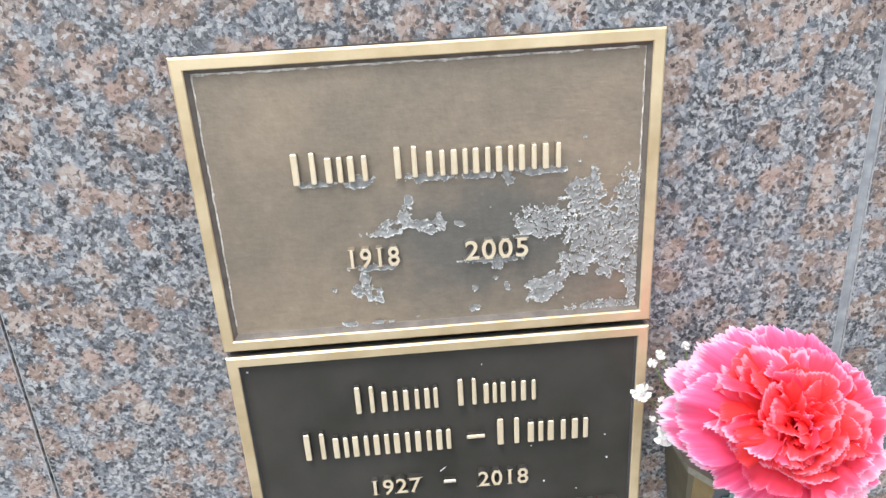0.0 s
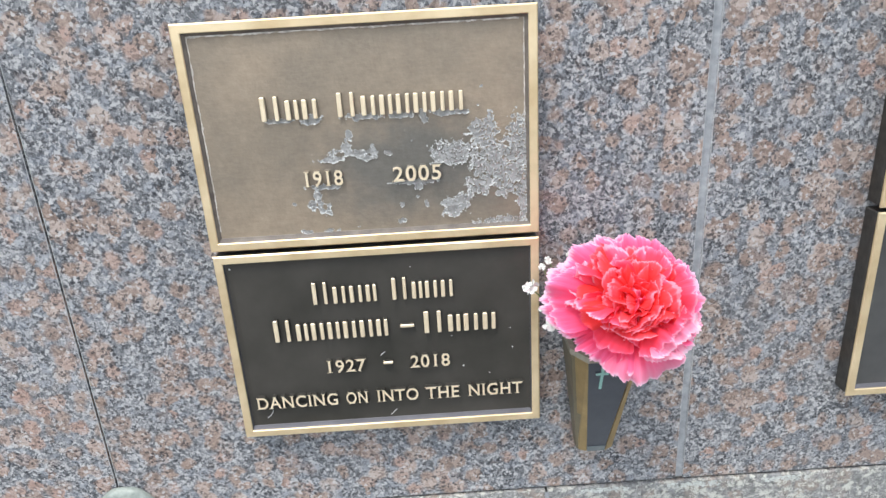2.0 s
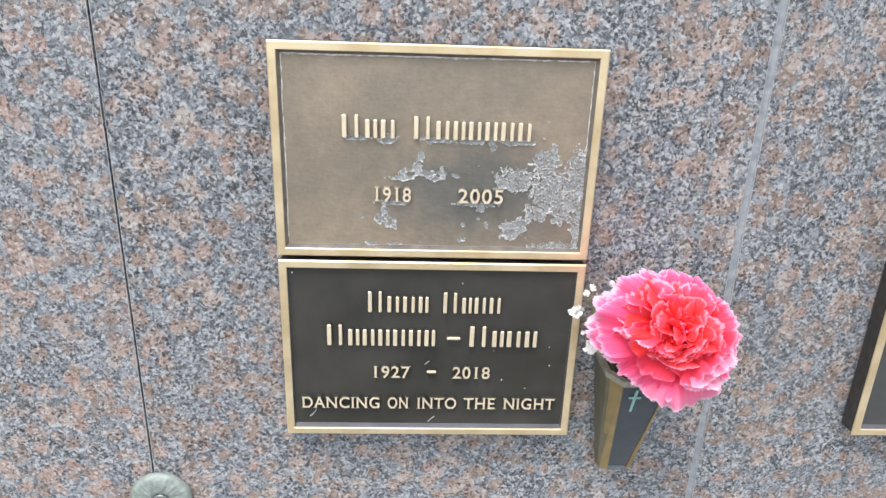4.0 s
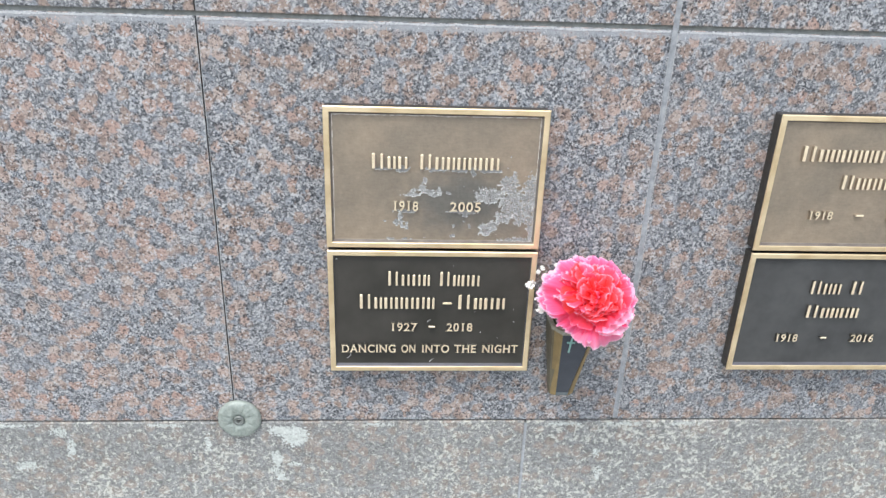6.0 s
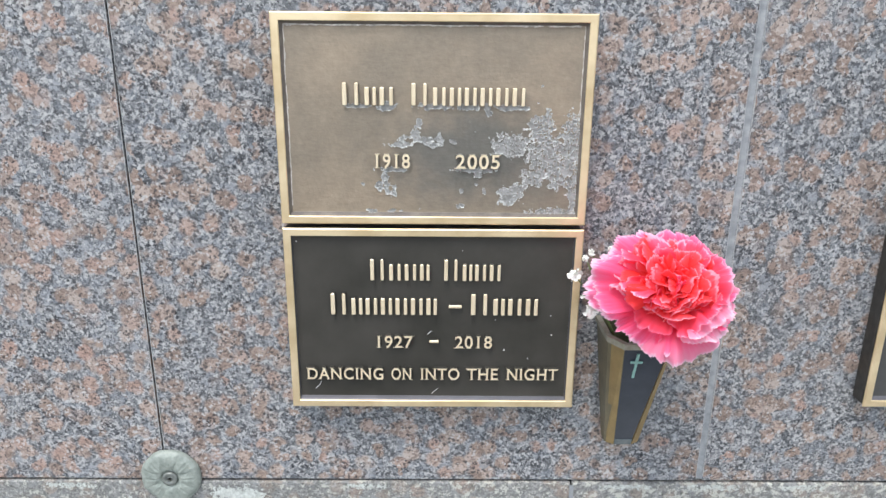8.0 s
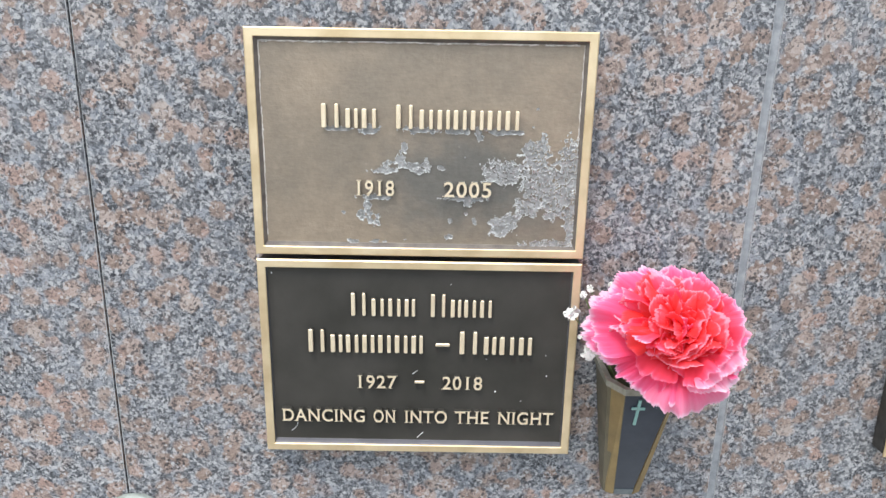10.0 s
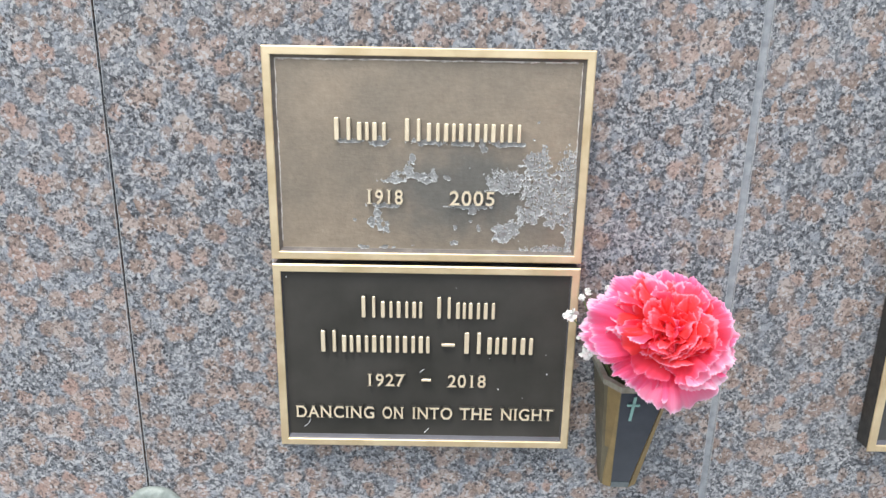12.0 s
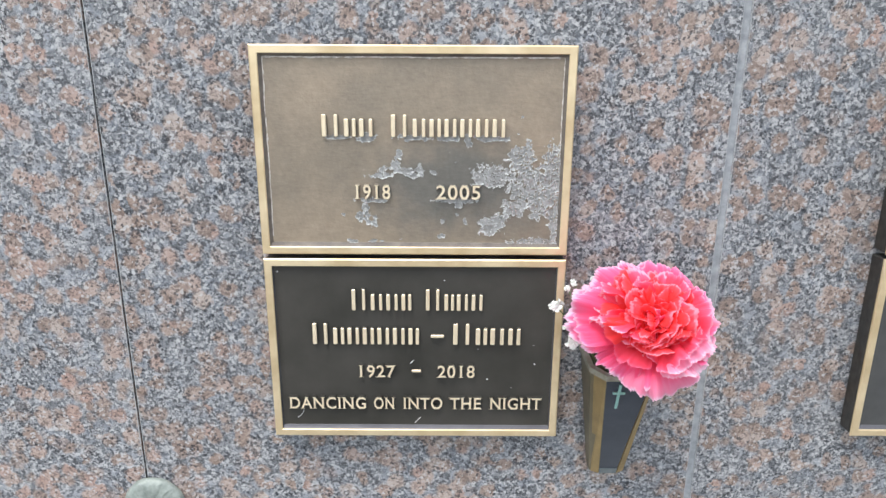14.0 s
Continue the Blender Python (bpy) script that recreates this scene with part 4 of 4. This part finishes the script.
# broad smooth blades below the heart and beside it
petal(rng, 300, 0.46, 0.023, PETAL_IN, rise=0.0045, ruffle=0.0014, belly=0.7, bow=0.0015)
petal(rng, 336, 0.52, 0.024, PETAL_IN, rise=0.0032, ruffle=0.0014, belly=0.7, bow=0.0015)
petal(rng, 18, 0.60, 0.025, PETAL_MID, rise=0.0030, ruffle=0.0016, belly=0.65)
petal(rng, 350, 0.80, 0.028, PETAL_MID, rise=0.0022, ruffle=0.0015, belly=0.65)
petal(rng, 262, 0.66, 0.027, PETAL_IN, rise=0.0040, ruffle=0.0012, belly=0.85, bow=-0.002)
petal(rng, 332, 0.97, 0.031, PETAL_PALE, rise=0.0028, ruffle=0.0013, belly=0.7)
petal(rng, 215, 0.72, 0.022, PETAL_MID, rise=0.0040, ruffle=0.0030, belly=0.35, twist=0.5)
petal(rng, 190, 0.58, 0.022, PETAL_IN, rise=0.0052, ruffle=0.0030, belly=0.30, twist=0.6)
petal(rng, 232, 0.55, 0.020, PETAL_IN, rise=0.0050, ruffle=0.0028, belly=0.30, twist=0.6)
down = Vector((0.25, 0.45, -0.86)).normalized()
bm = bmesh.new()
tube(bm, [F_AXIS * 0.008, F_AXIS * 0.002, down * 0.008, down * 0.016], 0.0075, 0.0030, 12)
part("calyx", bm, GREEN, carnation, "green calyx", smooth=True)
bm = bmesh.new()
tube(bm, bend(down * 0.015, Vector((VX, -0.010, V_BOT + 0.012)) - F_BASE, (0, 0, 0.004)), 0.0018, 0.0018, 8)
part("stem", bm, GREEN, carnation, "green stem inside the vase", smooth=True)


# ---- baby's breath beside the carnation ----
sprig = thing("gypsophila_sprig", (0.096, -0.018, 0.205), "sprig of white gypsophila tucked beside the carnation", "flower")
sprig_root = sprig.location.copy()


def bloom(at, r, seed):
    rg = random.Random(seed)
    bm = bmesh.new()
    for k in range(26):
        d = Vector((rg.gauss(0, 1), rg.gauss(0, 1) - 0.4, rg.gauss(0, 1))).normalized()
        a = d.orthogonal().normalized()
        a.rotate(Matrix.Rotation(rg.uniform(0, 6.28), 3, d))
        b = d.cross(a)
        tip = d * r * rg.uniform(0.8, 1.1)
        w = r * rg.uniform(0.30, 0.45)
        pts = [d * r * 0.15 - a * w * 0.3, d * r * 0.15 + a * w * 0.3, tip + a * w, tip + d * r * 0.12 + b * w * 0.35, tip - a * w]
        bm.faces.new([bm.verts.new(p) for p in pts])
    bmesh.ops.create_icosphere(bm, subdivisions=1, radius=r * 0.62)
    bm.transform(Matrix.Translation(Vector(at) - sprig_root))
    return part("bloom", bm, BLOOM, sprig, "tiny white double bloom")


ROOT, FORK = Vector((0.1000, -0.018, 0.2000)), Vector((0.0850, -0.0280, 0.2300))
bm = bmesh.new()
tube(bm, [p - sprig_root for p in bend(ROOT, FORK, (-0.001, 0.001, 0.002))], 0.0007, 0.0005, 6)
main = part("stalk", bm, GREEN, sprig, "thin green stalk", smooth=True)
for k, (x, y, z, r) in enumerate([(0.0697, -0.0295, 0.2480, 0.0036), (0.0785, -0.0310, 0.2290, 0.0038), (0.0765, -0.0205, 0.2535, 0.0017), (0.0798, -0.0195, 0.2562, 0.0019), (0.0900, -0.0165, 0.2570, 0.0016),
                                  (0.0770, -0.0300, 0.2440, 0.0014), (0.0742, -0.0300, 0.2360, 0.0012)]):
    bloom((x, y, z), r, k)
    bm = bmesh.new()
    tube(bm, [p - sprig_root for p in bend(FORK, (x + 0.0006, y, z - r * 0.5), (0.001, 0.001, -0.001))], 0.0004, 0.0003, 5)
    part("twiglet", bm, GREEN, main, "hair-thin green twig", smooth=True)
sprig.location += Vector((0.0013, 0.0045, -0.0030))

# ---- litter at the foot of the wall ----
def dry_leaf(name, at, length, width, heading, curl, fold, material, label, seed):
    rg = random.Random(seed)
    bm = bmesh.new()
    nu, nv = 28, 12
    grid = {}
    for i in range(nu + 1):
        s = i / nu
        half = width * 0.5 * math.sin(math.pi * min(1, 0.03 + s * 0.97)) ** 0.75
        for j in range(nv + 1):
            u = -1 + 2 * j / nv
            edge = 1 + 0.30 * noise.noise(Vector((s * 9, u * 2, seed)))
            h = curl * math.sin(math.pi * s) + fold * abs(u) ** 1.5 * math.sin(math.pi * s) + 0.0075 * (noise.noise(Vector((s * 7, u * 2.6, seed + 4))) + 0.5) + 0.0030 * noise.noise(Vector((s * 17, u * 5, seed)))
            grid[i, j] = bm.verts.new((s * length - length / 2, half * u * edge + 0.004 * math.sin(3 * s + seed), max(h, 0.0002)))
    for i in range(nu):
        for j in range(nv):
            bm.faces.new((grid[i, j], grid[i + 1, j], grid[i + 1, j + 1], grid[i, j + 1]))
    faces = list(bm.faces)
    bmesh.ops.solidify(bm, geom=faces, thickness=0.0004)
    bm.transform(Matrix.Rotation(heading, 4, "Z"))
    ob = part(name, bm, material, None, smooth=True)
    ob.location = (at[0], at[1], at[2] + FOOT)
    return tagged(ob, label, "leaf", "fallen leaves at the wall foot")


dry_leaf("fallen_leaf", (0.338, -0.015, 0.0006), 0.072, 0.030, -0.24, 0.007, 0.006, LEAF_OLIVE, "curled olive-brown dry leaf lying against the plinth", 3)
dry_leaf("fallen_leaf", (0.268, -0.006, 0.0006), 0.036, 0.012, 0.12, 0.003, 0.003, LEAF_RED, "small russet dry leaf scrap beside the curled leaf", 6)
dry_leaf("fallen_leaf", (0.293, -0.009, 0.0006), 0.028, 0.016, 0.9, 0.005, 0.004, LEAF_RED, "crumpled russet dry leaf under the olive one", 8)

twig = thing("dropped_sprig", (-0.065, -0.004, FOOT), "thin straw-coloured sprig with white buds on the ground", "twig")
bm = bmesh.new()
tube(bm, bend((-0.030, 0.0022, 0.012), (0.022, -0.004, 0.0014), (0, 0, -0.002)), 0.0006, 0.0007, 5)
tube(bm, bend((0.000, -0.002, 0.003), (0.014, -0.012, 0.0008), (0, 0, 0)), 0.0004, 0.0003, 5)
part("stalk", bm, simple("straw", (0.35, 0.30, 0.16), (0.45, 0.40, 0.22), 0.7, 300), twig, smooth=True)
for k, (x, z) in enumerate([(0.024, 0.0095), (0.032, 0.0055), (0.029, 0.0025), (0.034, 0.0022)]):
    bm = bmesh.new()
    bmesh.ops.create_icosphere(bm, subdivisions=2, radius=0.0024)
    for v in bm.verts:
        v.co *= 1 + 0.35 * noise.noise(v.co * 900 + Vector((k, 0, 0)))
    bm.transform(Matrix.Translation((x, -0.004, z)))
    part("bud", bm, BLOOM, twig, "white bud")

# ---- ragged white paint bead where the ground meets the plinth ----
bm = bmesh.new()
n = 900
prev = None
for i in range(n + 1):
    x = -0.62 + 1.3 * i / n
    h = 0.0003 + 0.0008 * (noise.noise(Vector((x * 60, 0, 1))) + 0.5) + 0.0010 * noise.noise(Vector((x * 260, 0, 2))) + 0.0008 * noise.noise(Vector((x * 700, 0, 5)))
    for cx, w, e in ((-0.337, 0.011, 0.0062), (-0.322, 0.006, 0.0024), (0.138, 0.015, 0.0034), (-0.222, 0.003, 0.0030), (-0.146, 0.003, 0.0022)):
        h += e * max(0.0, 1 - abs(x - cx) / w) ** 0.6
    h = max(h * (1 + 0.35 * noise.noise(Vector((x * 420, 3, 2)))), 0.0004)
    ring = [bm.verts.new(p) for p in ((x, -0.0005 - h * 1.6, 0.0002), (x, -0.0008 - h * 1.1, h * 0.6), (x, -0.0008 - h * 0.25, h), (x, 0.0012, h * 1.02))]
    if prev:
        for k in range(3):
            bm.faces.new((prev[k], ring[k], ring[k + 1], prev[k + 1]))
    prev = ring
trim = part("trim", bm, CHALK, smooth=True)
trim.location.z = FOOT
tagged(trim, "ragged bead of white paint along the plinth foot", "trim", kind="structure")

# crumbs
rg = random.Random(5)
for k, (x, y, r, mat) in enumerate([(0.198, -0.014, 0.0022, TAN), (0.201, -0.018, 0.0014, TAN), (0.190, -0.022, 0.0010, TAN), (-0.350, -0.005, 0.0034, GRIT), (-0.356, -0.003, 0.0026, GRIT), (-0.362, -0.006, 0.0022, GRIT), (-0.367, -0.003, 0.0030, GRIT), (-0.372, -0.006, 0.0018, GRIT), (-0.345, -0.004, 0.0020, GRIT), (-0.358, -0.008, 0.0016, GRIT), (0.140, -0.005, 0.0016, CHALK), (0.118, -0.004, 0.0018, CHALK)]):
    bm = bmesh.new()
    bmesh.ops.create_icosphere(bm, subdivisions=2, radius=r)
    for v in bm.verts:
        v.co = v.co * (1 + 0.5 * noise.noise(v.co * 500 + Vector((k * 3, 0, 0))))
        v.co.z = max(v.co.z * 0.7, -r * 0.5)
    ob = part("crumb", bm, mat)
    ob.location = (x, y, r * 0.5 + FOOT)
    tagged(ob, "white crumb of plaster on the ground" if mat is CHALK else "brown crumb of dirt on the ground", "crumb", "crumbs along the wall")

# ---- granite pieces: dry hairline joints and wide sealed ones in turn ----
THIN, WIDE, BED = 0.0004, 0.0019, 0.0015
SLAB = {-1: (0.94, 0.62, 0), 0: (0.92, 0.57, 0), 1: (0.87, 0.56, 0)}  # each slab's own tone and share of pink
shapes = {}
for c in COLUMNS:
    for r in range(ROWS_UP):
        key = (c % 2, r == 0)
        if key not in shapes:
            left, right = (THIN, WIDE) if c % 2 == 0 else (WIDE, THIN)
            bm = box(bmesh.new(), left, MODULE - right, 0.0, 0.022, THIN if r == 0 else BED, ROW_H - BED, 0.0005, 2)
            ob = part("granite_panel", bm, GRANITE, wall)
            shapes[key] = ob.data
        else:
            ob = new("granite_panel", shapes[key])
            ob.parent = wall
        ob.color = (*SLAB.get(c, (0.95, 0.52, 0)), 1) if r == 0 else (0.93, 0.50, 0, 1)
        ob.location = (JOINT_X + MODULE * c, 0, ROW_Z + ROW_H * r)
GAP = 0.0005

PIECE = 2 * MODULE
bm = box(bmesh.new(), GAP, PIECE - GAP, -0.0012, 0.0212, FOOT + 0.0003, ROW_Z - 0.0011, 0.0010, 2)
stone = part("plinth_stone", bm, PLINTH, plinth)
stone.color = (1, 0.22, 0, 1)
stone.location = (0.0825 - 2 * PIECE, 0, 0)
for k in range(-1, 3):
    ob = new("plinth_stone", stone.data)
    ob.parent = plinth
    ob.color = (1, 0.26 if k < 0 else 0.16, 0, 1)
    ob.location = (0.0825 + k * PIECE, 0, 0)


def sealant(x0, z0, x1, z1, half, seed, depth=0.0012, material=None):
    """A tooled bead of sealant lying in the joint, with a slightly uneven surface."""
    bm = bmesh.new()
    a, b = Vector((x0, 0, z0)), Vector((x1, 0, z1))
    across = Vector((0, 1, 0)).cross(b - a).normalized()
    n = int((b - a).length / 0.004)
    prev = None
    for i in range(n + 1):
        p = a.lerp(b, i / n)
        w0 = half * (1 + 0.06 * noise.noise(Vector((i * 0.13, seed, 0))))
        w1 = half * (1 + 0.06 * noise.noise(Vector((i * 0.13, seed, 5))))
        ring = [bm.verts.new(p + across * q + Vector((0, y, 0))) for q, y in ((-w0, depth - 0.0003), (-w0 * 0.5, depth), (0, depth + 0.0002), (w1 * 0.5, depth), (w1, depth - 0.0003))]
        if prev:
            for k in range(4):
                bm.faces.new((prev[k], prev[k + 1], ring[k + 1], ring[k]))
        prev = ring
    ob = part("sealant_bead", bm, material or SEALANT, wall, smooth=True)
    return ob


for c in (-3, -1, 1, 3, 5):
    sealant(JOINT_X + MODULE * c, ROW_Z + 0.001, JOINT_X + MODULE * c, TOP - 0.002, WIDE + 0.0002, c, 0.0008)
for r in range(1, ROWS_UP):
    sealant(X0, ROW_Z + ROW_H * r, X1, ROW_Z + ROW_H * r, BED + 0.0002, 9 + r, 0.0022, BED_SEALANT)
sealant(0.0825, FOOT + 0.001, 0.0825, ROW_Z - 0.002, 0.0013, 12, -0.0016).parent = plinth
# pale sawn arrises of the sealed joints, the sky's highlight put into their colour
def arris(x0, z0, x1, z1, lean, width):
    """A narrow pale chamfer along a panel edge; lean points into the joint."""
    bm = bmesh.new()
    a, b, lean = Vector((x0, 0, z0)), Vector((x1, 0, z1)), Vector(lean)
    n = int((b - a).length / 0.003)
    prev = None
    for i in range(n + 1):
        w = width * (1 + 0.5 * noise.noise(Vector((i * 0.21, x0 * 50, z0 * 50))))
        p = a.lerp(b, i / n)
        ring = [bm.verts.new(p - lean * w + Vector((0, -0.00014, 0))), bm.verts.new(p - lean * w * 0.35 + Vector((0, -0.00016, 0))), bm.verts.new(p + Vector((0, 0.0006, 0)))]
        if prev:
            for k in range(2):
                bm.faces.new((prev[k], ring[k], ring[k + 1], prev[k + 1]))
        prev = ring
    return part("panel_arris", bm, ARRIS, wall, "pale sawn edge of a granite panel, highlight painted in")


for c in (-2, -1, 0, 1):
    x0, x1 = JOINT_X + MODULE * c, JOINT_X + MODULE * (c + 1)
    arris(x0 + 0.003, ROW_Z + ROW_H - BED, x1 - 0.003, ROW_Z + ROW_H - BED, (0, 0, 1), 0.0019)
for side in (-1, 1):
    x = JOINT_X + MODULE + side * WIDE
    arris(x, ROW_Z + 0.003, x, ROW_Z + ROW_H - 0.003, (-side, 0, 0), 0.0003)
# pale strips painting the highlights on both edges of the hairline joint
for side in (-1, 1):
    x = JOINT_X + side * 0.0005
    arris(x, ROW_Z + 0.02, x, ROW_Z + ROW_H - 0.003, (-side, 0, 0), 0.0004)
# chips out of the hairline joint
for k, (x, z, rx, rz) in enumerate(((-0.1573, 0.3275, 0.0012, 0.0022), (-0.1576, 0.3400, 0.0008, 0.0050), (-0.1582, 0.3600, 0.0008, 0.0030), (-0.1577, 0.3330, 0.0007, 0.0030), (-0.1578, 0.2300, 0.0006, 0.0016))):
    ragged("joint_chip", [(x, z, rx, rz)], [], wall, 200 + k, 0.0003, 0.4, 0.0, -0.0001, CHIP, "dark chip in the panel edge", x - 1.4 * rx, x + 1.4 * rx, z - 1.4 * rz, z + 1.4 * rz, 0.05)

# thin milky lime that has run down from the upper joint
for c in (-1, 0, 1):
    x0, x1 = JOINT_X + MODULE * c + 0.003, JOINT_X + MODULE * (c + 1) - 0.003
    edge_z = ROW_Z + ROW_H - BED - 0.0012
    runs, x = [], x0
    while x < x1:
        h = 0.0030 + 0.0075 * max(0.0, noise.noise(Vector((x * 28, 4.0, c))) + 0.35) * (0.5 + abs(noise.noise(Vector((x * 300, 1.0, c)))))
        runs.append((x, edge_z, 0.0030, h))
        x += 0.0032
    ragged("lime_bloom", runs, [], wall, 400 + c, 0.0007, 0.45, 0.05, -0.00012, HAZE, "thin milky lime run down the panel", x0, x1, edge_z - 0.014, edge_z, 0.03)

# lime smears run down from the joint
for k, (x, z, rx, rz) in enumerate(((-127, 70, 4, 6), (-128, 55, 4, 4), (-112, 62, 5, 2), (-182, 84, 3, 9), (-300, 96, 6, 5), (-292, 80, 4, 12), (-330, 62, 9, 5), (150, 50, 3, 8), (146, 72, 3, 5))):
    x, z, rx, rz = x / 1000, z / 1000, rx / 1000, rz / 1000
    ragged("lime_smear", [(x, z, rx, rz)], [], plinth, 90 + k, 0.0004, 0.9, 0.14, -0.00135, LIME, "pale lime smear", x - 1.4 * rx, x + 1.4 * rx, max(z - 1.4 * rz, 0.004), min(z + 1.4 * rz, ROW_Z - 0.003), 0.15)

for k, (x, z, rx, rz) in enumerate(((-110, 91, 11, 11), (-121, 97, 11, 5), (-126, 66, 4, 7), (-124, 48, 5, 4))):
    x, z, rx, rz = x / 1000, z / 1000, rx / 1000, rz / 1000
    ragged("lime_smear", [(x, z, rx, rz)], [], plinth, 120 + k, 0.0004, 0.6, 0.03, -0.00138, LIME, "pale lime patch", x - 1.4 * rx, x + 1.4 * rx, max(z - 1.4 * rz, 0.004), min(z + 1.4 * rz, ROW_Z - 0.002), 0.15)

# dark grime along the foot of the plinth
for k in range(26):
    x = -0.56 + k * 0.042
    ragged("grime", [(x, 0.003 + FOOT, 0.026, 0.0065)], [], plinth, 140 + k, 0.0008, 0.9, 0.06, -0.00132, GRIME, "dark grime at the wall foot", x - 0.021, x + 0.021, FOOT + 0.001, FOOT + 0.012, 0.1)

# pale limescale along the top edge of the plinth
for k, (x, rx) in enumerate(((-0.45, 0.020), (-0.335, 0.022), (-0.215, 0.016), (-0.04, 0.014), (0.115, 0.016), (0.17, 0.018), (0.22, 0.014))):
    ragged("limescale", [(x, ROW_Z - 0.0035, rx, 0.0018)], [], plinth, 300 + k, 0.0004, 1.1, 0.14, -0.00132, LIME, "pale limescale on the top edge", x - rx, x + rx, ROW_Z - 0.0075, ROW_Z - 0.0022, 0.1)
